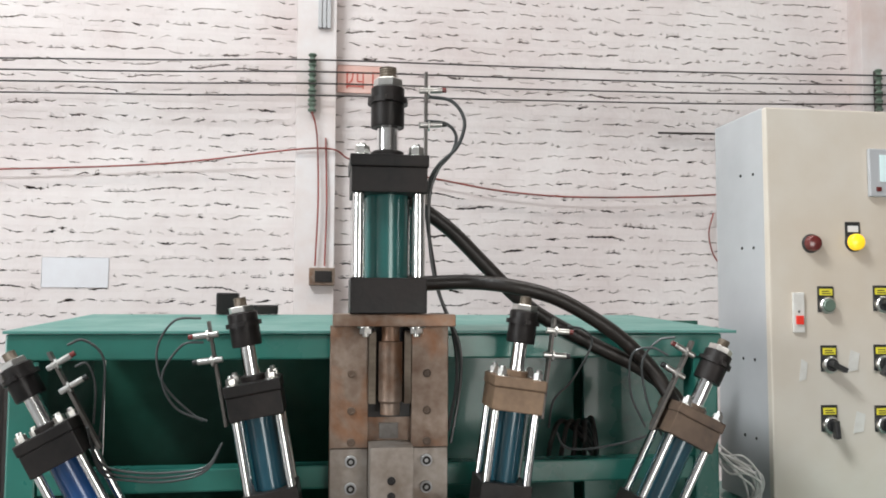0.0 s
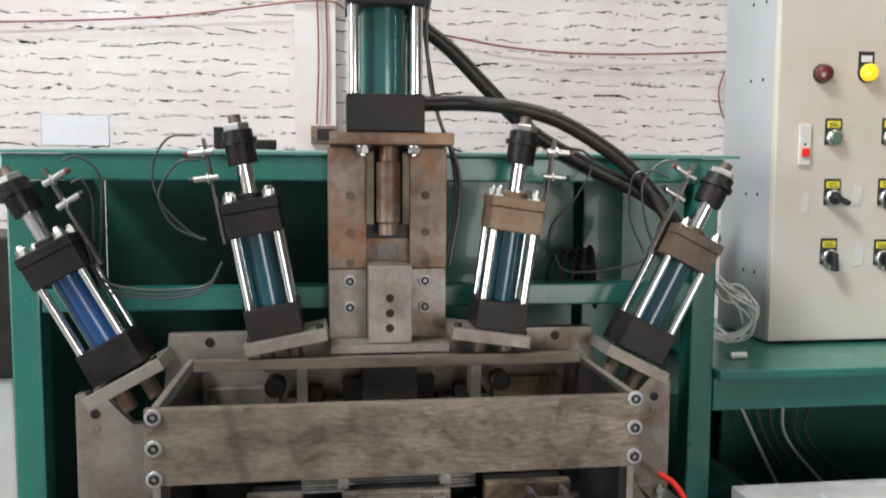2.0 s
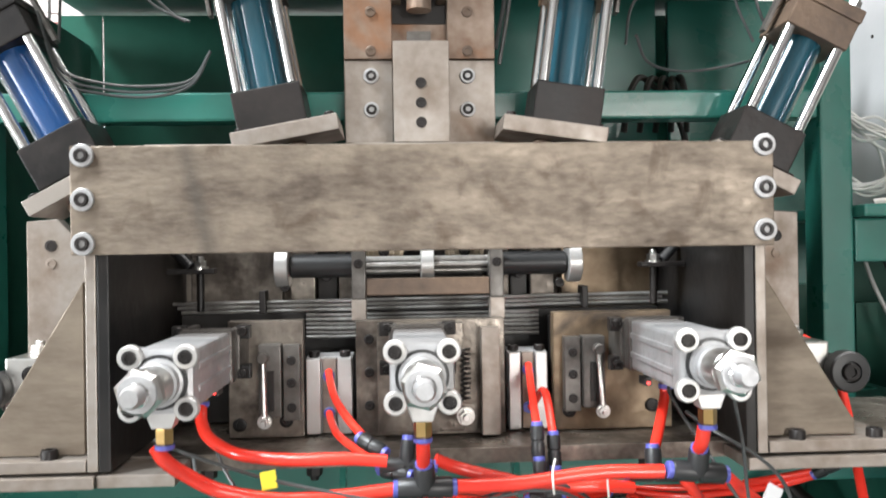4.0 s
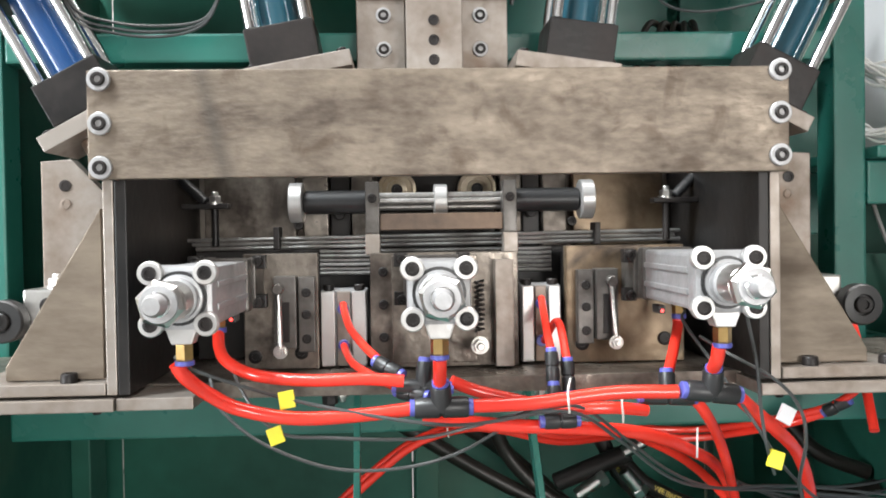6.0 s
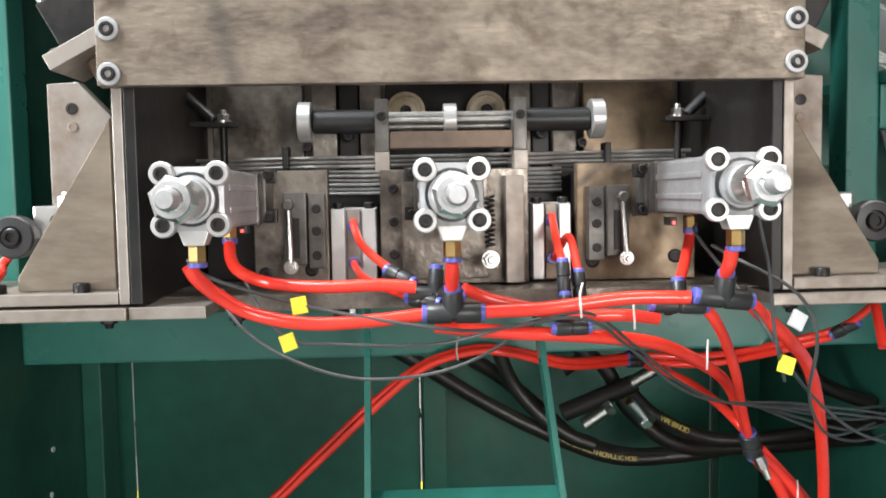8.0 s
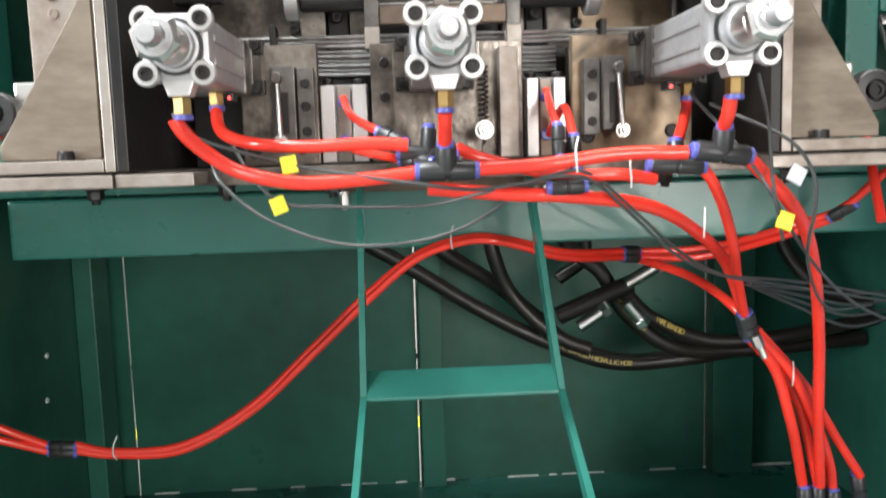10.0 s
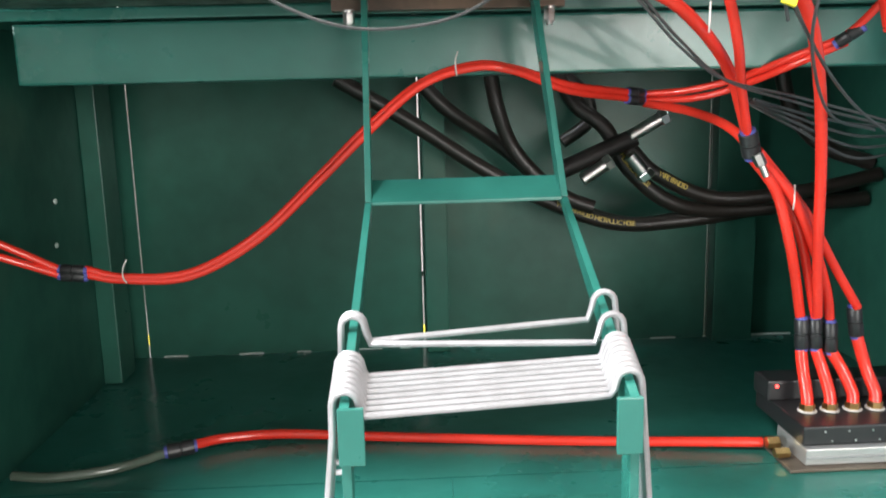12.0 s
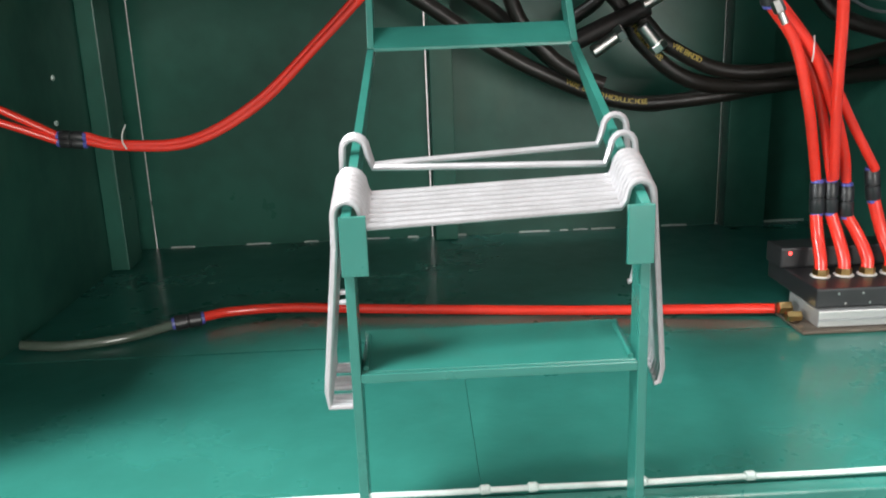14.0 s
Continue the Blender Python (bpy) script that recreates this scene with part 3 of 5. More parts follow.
def control_cabinet():
    c = thing("control_cabinet", "cream enamelled control cabinet with grey side and switches", "control cabinet", (1.05, 1.43, 1.103))
    part("door", box(bmesh.new(), 0.748, 1.36, 1.347, 1.362, 1.106, 1.80, 0.003), BEIGE, c)
    part("body", box(bmesh.new(), 0.750, 1.358, 1.3625, 1.54, 1.103, 1.803, 0.003), GREY_ENAMEL, c)
    return c


CAB = control_cabinet()
tb = thing("side_table", "green painted steel side table of the machine", "machine table", (0.95, 1.35, 0))
part("top", box(bmesh.new(), 0.5735, 1.6, 1.17, 1.62, 1.086, 1.1, 0.003), GREEN, tb)
part("apron", box(bmesh.new(), 0.5735, 1.6, 1.19, 1.22, 1.035, 1.085, 0.003), GREEN, tb)

# ---- the mechanism inside the press ----
def air_cylinder(x, z, label):
    """A square pneumatic cylinder lying along y, with rod, sleeve and lock nut towards the front."""
    t = thing("air_cylinder", label, "cylinder", (x, 0.847, z), "air cylinders of the press")
    w = 0.0225
    bm = bmesh.new()
    box(bm, x - w * 0.93, x + w * 0.93, 0.870, 0.978, z - w * 0.93, z + w * 0.93, 0.003)
    part("barrel", bm, ALU, t)
    for s in (-1, 1):
        for zz in (-0.008, 0.008):
            part("groove_rib", box(bmesh.new(), x + s * w * 0.93 - 0.0012, x + s * w * 0.93 + 0.0012, 0.871, 0.977, z + zz - 0.0022, z + zz + 0.0022, 0.0006), ALU, t)
    part("front_cap", box(bmesh.new(), x - w, x + w, 0.852, 0.8695, z - w, z + w, 0.004), ALU, t)
    part("rear_cap", box(bmesh.new(), x - w, x + w, 0.9785, 0.996, z - w, z + w, 0.003), SLATE_STEEL, t, "dark grey end cap")
    for sx in (-1, 1):
        for sz in (-1, 1):
            bm = bmesh.new()
            turn(bm, (x + sx * 0.0185, 0.8515, z + sz * 0.0175), (0, -1, 0), [(0, 0.0084), (0.005, 0.0084), (0.006, 0.0076)], 24)
            c = part("corner_boss", bm, ALU_LIGHT, t)
            screw(c, (x + sx * 0.0185, 0.8455, z + sz * 0.0175), (0, -1, 0), 0.005, 0.0015)
    bm = bmesh.new()
    turn(bm, (x, 0.8515, z), (0, -1, 0), [(0, 0.0165), (0.004, 0.0165), (0.0045, 0.0145), (0.012, 0.0145), (0.013, 0.0125), (0.02, 0.0125)], 28)
    part("rod_boss", bm, ALU, t)
    part("seal_ring", turn(bmesh.new(), (x, 0.8513, z), (0, -1, 0), [(0, 0.0188), (0.0012, 0.0188), (0.0013, 0.0168)], 28), BLACK_PLASTIC, t)
    part("rod", rod(bmesh.new(), (x, 0.85, z), (x, 0.80, z), 0.008, 20), CHROME, t)
    part("stop_sleeve", turn(bmesh.new(), (x, 0.838, z), (0, -1, 0), [(0, 0.0126), (0.001, 0.0134), (0.022, 0.0134), (0.023, 0.0124)], 28), ZINC, t)
    nut = part("lock_nut", turn(bmesh.new(), (x, 0.8148, z), (0, -1, 0), [(0, 0.0135), (0.0025, 0.0158), (0.0085, 0.0158), (0.0115, 0.0130)], 6), ZINC, t)
    part("washer_face", turn(bmesh.new(), (x, 0.8034, z), (0, -1, 0), [(0, 0.0125), (0.0012, 0.0118), (0.0013, 0.0080)], 24), ALU, nut)
    part("threaded_end", turn(bmesh.new(), (x, 0.803, z), (0, -1, 0), [(0.0016 * k, 0.0072 if k % 2 else 0.0066) for k in range(9)] + [(0.0155, 0.0055)], 20), ALU, t)
    part("port_block", prism(bmesh.new(), [(x - 0.011, z - 0.021), (x + 0.011, z - 0.021), (x + 0.007, z - 0.032), (x - 0.007, z - 0.032)], 0.853, 0.868), ALU_LIGHT, t)
    f = part("port_fitting", hexnut(bmesh.new(), (x, 0.8605, z - 0.032), (0, 0, -1), 0.012, 0.0065), BRASS, t)
    part("release_ring", turn(bmesh.new(), (x, 0.8605, z - 0.044), (0, 0, -1), [(0, 0.0068), (0.003, 0.0068), (0.0035, 0.006)], 18), BLUE_PLASTIC, f)
    return t


def rear_port(x, y, z):
    t = thing("port_elbow", "brass push-in elbow with a blue ring", "fitting", (x, y, z), "rear ports")
    part("nut", hexnut(bmesh.new(), (x, y, z + 0.015), (0, 0, -1), 0.011, 0.006), BRASS, t)
    part("release_ring", turn(bmesh.new(), (x, y, z + 0.004), (0, 0, -1), [(0, 0.0062), (0.004, 0.0062), (0.0045, 0.0055)], 18), BLUE_PLASTIC, t)


rear_port(-0.104, 0.957, 0.932)
rear_port(0.287, 0.99, 0.932)
AIR = [(-0.106, 0.968), (0.0716, 0.968), (0.2745, 0.972)]
for ax, az in AIR:
    air_cylinder(ax, az, "silver square air cylinder with a large lock nut on its rod")


def tool_block(x0, x1, z0, z1, y, mats, name, label, holes):
    t = thing(name, label, "tool block", ((x0 + x1) / 2, y + 0.02, 0.886), "tool blocks of the press")
    part("plate", box(bmesh.new(), x0, x1, y, y + 0.014, z0, z1, 0.001), mats, t)
    part("back_block", box(bmesh.new(), x0 + 0.004, x1 - 0.004, y + 0.0145, y + 0.05, 0.8865, z1 - 0.006, 0.001), DARK_PLATE, t)
    for hx, hz, r in holes:
        screw(t, (hx, y - 0.0002, hz), (0, -1, 0), r, 0.002)
    return t


LB = tool_block(-0.100, -0.032, 0.8868, 0.993, 1.04, OILY, "tool_block", "dark heat-stained steel tool block with latch lever", [(-0.048, 0.902, 0.0062), (-0.047, 0.965, 0.004), (-0.047, 0.945, 0.004), (-0.09, 0.899, 0.0062)])
CB = tool_block(0.016, 0.152, 0.8868, 0.992, 1.035, OILY, "tool_block", "heat-stained steel centre tool block with screws", [(0.046, 0.904, 0.0065), (0.112, 0.905, 0.0065), (0.028, 0.945, 0.0045), (0.028, 0.975, 0.0045), (0.137, 0.975, 0.0045), (0.137, 0.94, 0.0045), (0.137, 0.91, 0.0045), (0.028, 0.915, 0.0045)])
RB = tool_block(0.198, 0.309, 0.8868, 0.996, 1.04, TAN_OILY, "tool_block", "brown-stained steel tool block with latch lever", [(0.212, 0.905, 0.0065), (0.290, 0.908, 0.0065), (0.222, 0.95, 0.004), (0.222, 0.93, 0.004)])
part("face_plate", box(bmesh.new(), 0.036, 0.113, 1.018, 1.0345, 0.893, 0.990, 0.001), OILY, CB)
part("side_strip", box(bmesh.new(), 0.129, 0.146, 1.020, 1.0345, 0.888, 0.985, 0.001), GROUND_STEEL, CB)
part("spring", sweep(bmesh.new(), [(0.114 + 0.004 * math.cos(k * 1.3), 1.012 + 0.004 * math.sin(k * 1.3), 0.967 - k * 0.0009) for k in range(52)], 0.0011, 6, 0), DARK_PLATE, CB)
for blk, x in ((LB, -0.106), (RB, 0.2745), (CB, 0.0716)):
    z = 0.97
    for s in (-1, 1):
        part("side_cheek", box(bmesh.new(), x + s * 0.0215 - 0.0035, x + s * 0.0215 + 0.0035, 0.9965, 1.0395 if blk is not CB else 1.0175, z - 0.021, z + 0.021, 0.001), SLATE_STEEL, blk)
    part("end_plate", box(bmesh.new(), x - 0.0175, x + 0.0175, 0.9965, 1.001, z - 0.021, z + 0.021, 0.001), SLATE_STEEL, blk)
    for s in (-1, 1):
        for q in (-1, 1):
            screw(blk, (x + s * 0.027, 1.000, z + q * 0.018), (0, -1, 0), 0.0045, 0.004)
            part("ear", box(bmesh.new(), x + s * 0.0275 - 0.006, x + s * 0.0275 + 0.006, 1.0, 1.010, z + q * 0.017 - 0.006, z + q * 0.017 + 0.006, 0.001), DARK_PLATE, blk)


def latch(parent, x, z, s):
    """A clamp block and pad with a small lever; s: the side of the lever on which the blocks sit."""
    def span(a, b):
        return (x + s * a, x + s * b) if s > 0 else (x + s * b, x + s * a)
    part("latch_block", box(bmesh.new(), *span(-0.006, 0.014), 1.022, 1.0395, z - 0.03, z + 0.035, 0.001), SLATE_STEEL, parent)
    part("latch_slot", box(bmesh.new(), *span(0.002, 0.008), 1.0205, 1.0219, z - 0.024, z + 0.012, 0.0003), BLACK_STEEL, parent)
    part("latch_pad", box(bmesh.new(), *span(0.015, 0.030), 1.028, 1.0395, z - 0.034, z + 0.034, 0.001), SLATE_STEEL, parent)
    for dz in (-0.022, 0.0, 0.02):
        screw(parent, (x + s * 0.0225, 1.0278, z + dz), (0, -1, 0), 0.0042, 0.002)
    part("latch_lever", rod(bmesh.new(), (x - 0.001, 1.017, z + 0.022), (x + 0.001, 1.012, z - 0.028), 0.0026, 12), ZINC, parent)
    part("lever_pivot", rod(bmesh.new(), (x - 0.001, 1.0215, z + 0.024), (x - 0.001, 1.012, z + 0.024), 0.005, 14), SLATE_STEEL, parent)
    bolt(parent, (x + 0.001, 1.012, z - 0.031), (0, -1, 0), 0.005, 0.005)


latch(LB, -0.064, 0.938, 1)
latch(RB, 0.236, 0.94, -1)
bolt(CB, (0.112, 0.99, 0.912), (0, -1, 0), 0.0062, 0.006)
part("lever_stem", rod(bmesh.new(), (0.112, 0.99, 0.912), (0.112, 1.017, 0.912), 0.003, 10), ZINC, CB)


def compact_cylinder(x0, x1, z0, z1):
    t = thing("compact_air_cylinder", "small pale aluminium compact cylinder standing between the tool blocks", "cylinder", ((x0 + x1) / 2, 1.06, 0.886), "compact cylinders")
    w = (x1 - x0) / 3
    part("body", box(bmesh.new(), x0, x1, 1.052, 1.085, z0, z1, 0.0015), ALU, t)
    for k, m in ((0, ALU_LIGHT), (1, GROUND_STEEL), (2, ALU_LIGHT)):
        part("face_strip", box(bmesh.new(), x0 + k * w + 0.0008, x0 + (k + 1) * w - 0.0008, 1.046 - 0.003 * (k != 1), 1.0515, z0 + 0.001, z1 - 0.001, 0.001), m, t)
    for k in (0.5, 2.5):
        screw(t, (x0 + k * w, 1.056, z1), (0, 0, 1), 0.0052, 0.005)
    for zz in (0.3, 0.8):
        zc = z0 + (z1 - z0) * zz * 0.95
        part("port_ring", turn(bmesh.new(), (x0 + 1.5 * w, 1.0465, zc), (0, -1, 0), [(0, 0.0052), (0.004, 0.0052), (0.0045, 0.0046)], 16), BLUE_PLASTIC, t)
    return t


for x in (-0.094, 0.262):
    sw = thing("reed_switch", "tiny black cylinder switch with a lit red lamp", "switch", (x, 0.9725, 0.944), "reed switches")
    part("body", box(bmesh.new(), x - 0.003, x + 0.003, 0.958, 0.976, 0.9395, 0.9465, 0.0008), BLACK_PLASTIC, sw)
    part("led", rod(bmesh.new(), (x, 0.9578, 0.942), (x, 0.957, 0.942), 0.0013, 10), RED_LED, sw)
compact_cylinder(-0.031, 0.012, 0.8868, 0.958)
compact_cylinder(0.156, 0.1935, 0.8868, 0.96)

# the stack of straight wires that waits to be bent
for k in range(9):
    zz = 1.006 - 0.0043 * k
    x0, x1 = (-0.165 + 0.004 * (k % 3), 0.326 - 0.005 * (k % 2)) if k < 3 else (-0.036, 0.195)
    solo("steel_wire", rod(bmesh.new(), (x0, 1.1 + 0.0015 * (k % 2), zz), (x1, 1.1 + 0.0015 * (k % 2), zz + (0.003 if k < 3 else 0)), 0.0019, 8), DULL_WIRE, "straight bright steel wire lying in the stack", "wire", "wires in the press")
ws = thing("wire_support", "dark steel support block behind the wire stack", "support", (CX, 1.12, 0.886))
part("block", box(bmesh.new(), -0.16, 0.32, 1.112, 1.13, 0.8868, 0.995, 0.001), DARK_PLATE, ws)
for x in (-0.077, 0.240):
    part("wire_clip", box(bmesh.new(), x - 0.003, x + 0.003, 1.09, 1.111, 0.996, 1.018, 0.001), BLACK_STEEL, ws)


def shaft_unit():
    """Cross shaft with end rings and black collars, held by two brackets."""
    t = thing("cross_shaft", "cross shaft with black collars and bright end rings", "shaft", (CX + 0.003, 1.095, 0.99))
    y, z = 1.095, 1.0415
    for x, w in ((-0.0635, 0.013), (0.2225, 0.013), (0.0775, 0.013)):
        r = 0.0195 if w == 0.013 and x != 0.0775 else 0.0165
        part("ring", turn(bmesh.new(), (x, y, z), (1, 0, 0), [(0, r * 0.95), (0.0008, r), (w - 0.0008, r), (w, r * 0.95)], 32), ALU_LIGHT, t)
    for x0, x1 in ((-0.050, 0.012), (0.156, 0.222)):
        part("collar", rod(bmesh.new(), (x0, y, z), (x1, y, z), 0.0115, 24), BLACK_PLASTIC, t)
    for dz in (-0.0058, 0.0, 0.0058):
        part("rod", rod(bmesh.new(), (0.012, y - 0.006 + abs(dz) * 0.5, z + dz), (0.156, y - 0.006 + abs(dz) * 0.5, z + dz), 0.003, 12), DULL_WIRE, t)
    for x in (0.018, 0.149):
        part("bracket", box(bmesh.new(), x - 0.0065, x + 0.0065, 1.062, 1.082, 1.010, 1.0595, 0.001), SLATE_STEEL, t)
        part("bracket_leg", box(bmesh.new(), x - 0.007, x + 0.007, 1.058, 1.076, 0.99, 1.0098, 0.001), GROUND_STEEL, t)
        screw(t, (x, 1.0615, 1.0435), (0, -1, 0), 0.0045, 0.002)
    part("tie_bar", box(bmesh.new(), 0.0248, 0.1422, 1.064, 1.078, 1.013, 1.029, 0.001), BROWN_BLOCK, t)
    return t


shaft_unit()


def back_details():
    """Blocks and bearings bolted on the face of the back plate inside the press."""
    t = thing("die_holder", "stained steel die holder blocks with two ball bearings", "die holder", (CX, 1.15, 1.0))
    for x in (0.041, 0.124):
        b = part("bearing", turn(bmesh.new(), (x, 1.145, 1.055), (0, -1, 0), [(0, 0.020), (0.012, 0.020), (0.0125, 0.0165), (0.010, 0.016), (0.010, 0.0105), (0.0125, 0.010), (0.013, 0.006)], 32), BEARING, t)
        screw(b, (x, 1.131, 1.055), (0, -1, 0), 0.006, 0.004)
    for x0, x1, y, z0, z1, m in ((-0.16, -0.066, 1.15, 0.995, 1.10, OILY), (-0.055, -0.03, 1.13, 0.995, 1.09, OILY), (-0.028, -0.008, 1.14, 0.995, 1.10, DARK_PLATE),
                                (-0.006, 0.016, 1.135, 0.995, 1.085, OILY), (0.02, 0.145, 1.1505, 0.995, 1.11, DARK_PLATE), (0.148, 0.170, 1.135, 0.995, 1.085, OILY),
                                (0.172, 0.19, 1.14, 0.995, 1.10, DARK_PLATE), (0.192, 0.217, 1.13, 0.995, 1.09, OILY), (0.228, 0.325, 1.15, 0.995, 1.105, TAN_OILY)):
        part("block", box(bmesh.new(), x0, x1, y, 1.169, z0, z1, 0.0012), m, t)
    for x, z in ((-0.018, 1.03), (0.18, 1.03), (0.005, 1.05), (0.16, 1.05), (-0.06, 1.02), (0.222, 1.02)):
        screw(t, (x, 1.1295, z), (0, -1, 0), 0.005, 0.004)
    return t


back_details()


def box_inside():
    """What shows through the open top of the plate box."""
    t = thing("slide_carriage", "dark slide carriage hanging inside the box", "slide", (CX, 1.07, 1.08))
    part("slide", box(bmesh.new(), 0.045, 0.117, 1.105, 1.165, 1.088, 1.15, 0.001), DARK_PLATE, t)
    for s in (-1, 1):
        part("link", box(bmesh.new(), CX + s * 0.115 - 0.007, CX + s * 0.115 + 0.007, 1.108, 1.14, 1.088, 1.14, 0.001), GROUND_STEEL, t)
        part("roller", rod(bmesh.new(), (CX + s * 0.15, 1.135, 1.11), (CX + s * 0.15, 1.11, 1.11), 0.014, 20), DARK_PLATE, t)
    return t


box_inside()


def sensor_arm(x, s):
    t = thing("limit_sensor", "black sensor arm with a zinc bolt at the box side", "sensor", (x, 1.07, 1.04), "limit sensors")
    part("arm", rod(bmesh.new(), (x - s * 0.04, 1.10, 1.075), (x, 1.075, 1.042), 0.005, 12), BLACK_PLASTIC, t)
    part("plate", box(bmesh.new(), x - 0.022, x + 0.022, 1.068, 1.082, 1.036, 1.041, 0.001), BLACK_STEEL, t)
    bolt(t, (x + s * 0.008, 1.075, 1.041), (0, 0, 1), 0.006, 0.006)
    part("stem", rod(bmesh.new(), (x + s * 0.008, 1.075, 1.036), (x + s * 0.008, 1.075, 1.0), 0.0035, 12), BLACK_STEEL, t)
    return t


sensor_arm(-0.14, 1)
sensor_arm(0.312, -1)


def side_roller(s):
    """Side press: a bracket on the foot plate with a black guide roller."""
    x = CX + s * 0.386
    t = thing("side_roller", "black guide roller on a zinc bracket beside the press", "roller", (x, 1.05, 0.896), "side rollers")
    part("bracket", box(bmesh.new(), x - s * 0.03 - 0.018, x - s * 0.03 + 0.018, 1.03, 1.09, 0.8968, 0.965, 0.002), ZINC, t)
    part("shaft", rod(bmesh.new(), (x, 1.09, 0.938), (x, 1.02, 0.938), 0.013, 20), BLACK_STEEL, t)
    part("bridge", box(bmesh.new(), x - s * 0.0115 - 0.012, x - s * 0.0115 + 0.012, 1.05, 1.085, 0.915, 0.95, 0.001), DARK_PLATE, t)
    part("roller", turn(bmesh.new(), (x, 1.03, 0.938), (0, -1, 0), [(0, 0.0175), (0.002, 0.019), (0.014, 0.019), (0.016, 0.0175), (0.0165, 0.010), (0.014, 0.009)], 32), BLACK_PLASTIC, t)
    screw(t, (x, 1.0155, 0.938), (0, -1, 0), 0.008, 0.004)
    bolt(t, (x - s * 0.03, 1.06, 0.965), (0, 0, 1), 0.008, 0.007)
    screw(t, (x - s * 0.035, 1.0295, 0.95), (0, -1, 0), 0.008, 0.001)
    return t


side_roller(-1)
side_roller(1)

# holes in the outer parts of the back plate
for s in (-1, 1):
    screw(BODY, (CX + s * 0.391, 1.1695, 1.066), (0, -1, 0), 0.0062, 0.001)
    screw(BODY, (CX + s * 0.391, 1.1695, 1.047), (0, -1, 0), 0.0055, 0.001, GROUND_STEEL)
    screw(BODY, (CX + s * 0.24, 1.1695, 1.160), (0, -1, 0), 0.0065, 0.001)
    screw(BODY, (CX + s * 0.185, 1.1695, 1.162), (0, -1, 0), 0.0065, 0.001)
    for x in (0.10, 0.19, 0.30):
        bolt(BODY, (CX + s * x, 1.0, 0.8718), (0, 0, -1), 0.007, 0.008, BLACK_STEEL)

# ---- rack with bent wires ----
def rack():
    t = thing("hanging_rack", "narrow green painted strip-steel rack under the press", "rack", (CX, 0.9, 0.3))
    for x, s, k, lean in ((-0.007, -1, 0.022, 0.0), (0.1695, 1, 0.036, 0.075)):
        xt = x + 0.285 * k
        bm = prism(bmesh.new(), [(1.112, 0.872), (1.088, 0.872), (1.010, 0.677), (1.034, 0.677)], xt - 0.003, xt + 0.003, 0.0006, "x")
        for v in bm.verts:
            v.co.x -= (v.co.z - 0.677) * lean
        part("drop_bar", bm, GREEN, t)
        bm = prism(bmesh.new(), [(1.034, 0.6765), (1.010, 0.6765), (0.733, 0.587), (0.733, 0.564)], x - 0.003, x + 0.003, 0.0006, "x")
        for v in bm.verts:
            v.co.x += (v.co.y - 0.733) * k
        part("arm_bar", bm, GREEN, t)
        part("leg", prism(bmesh.new(), [(0.7325, 0.586), (0.7325, 0.30), (0.752, 0.30), (0.752, 0.565)], x - 0.003, x + 0.003, 0.0006, "x"), GREEN, t)
        part("tip_plate", box(bmesh.new(), x - s * 0.004 - 0.008, x - s * 0.004 + 0.008, 0.7285, 0.732, 0.552, 0.588, 0.0006), GREEN, t)
    part("rung", prism(bmesh.new(), [(1.006, 0.674), (1.006, 0.677), (1.034, 0.695), (1.034, 0.692)], 0.002, 0.1765, 0.0008, "x"), GREEN, t)
    part("rung", prism(bmesh.new(), [(0.736, 0.486), (0.736, 0.489), (0.790, 0.496), (0.790, 0.493)], -0.004, 0.1665, 0.0008, "x"), GREEN, t)
    part("rung_lip", box(bmesh.new(), -0.004, 0.1665, 0.7325, 0.7355, 0.4825, 0.4885, 0.0006), GREEN, t)
    for x in (-0.001, 0.163):
        part("weld_bead", sweep(bmesh.new(), [(x, 0.737 + 0.006 * k, 0.4905 + 0.0008 * k) for k in range(8)], 0.0018, 8, 3), GREEN, t)
    part("hanger_bar", box(bmesh.new(), -0.035, 0.20, 1.115, 1.135, 0.857, 0.8715, 0.001), BROWN_BLOCK, t)
    for x in (-0.018, 0.185):
        bolt(t, (x, 1.12, 0.857), (0, 0, -1), 0.006, 0.012)
    return t


rack()


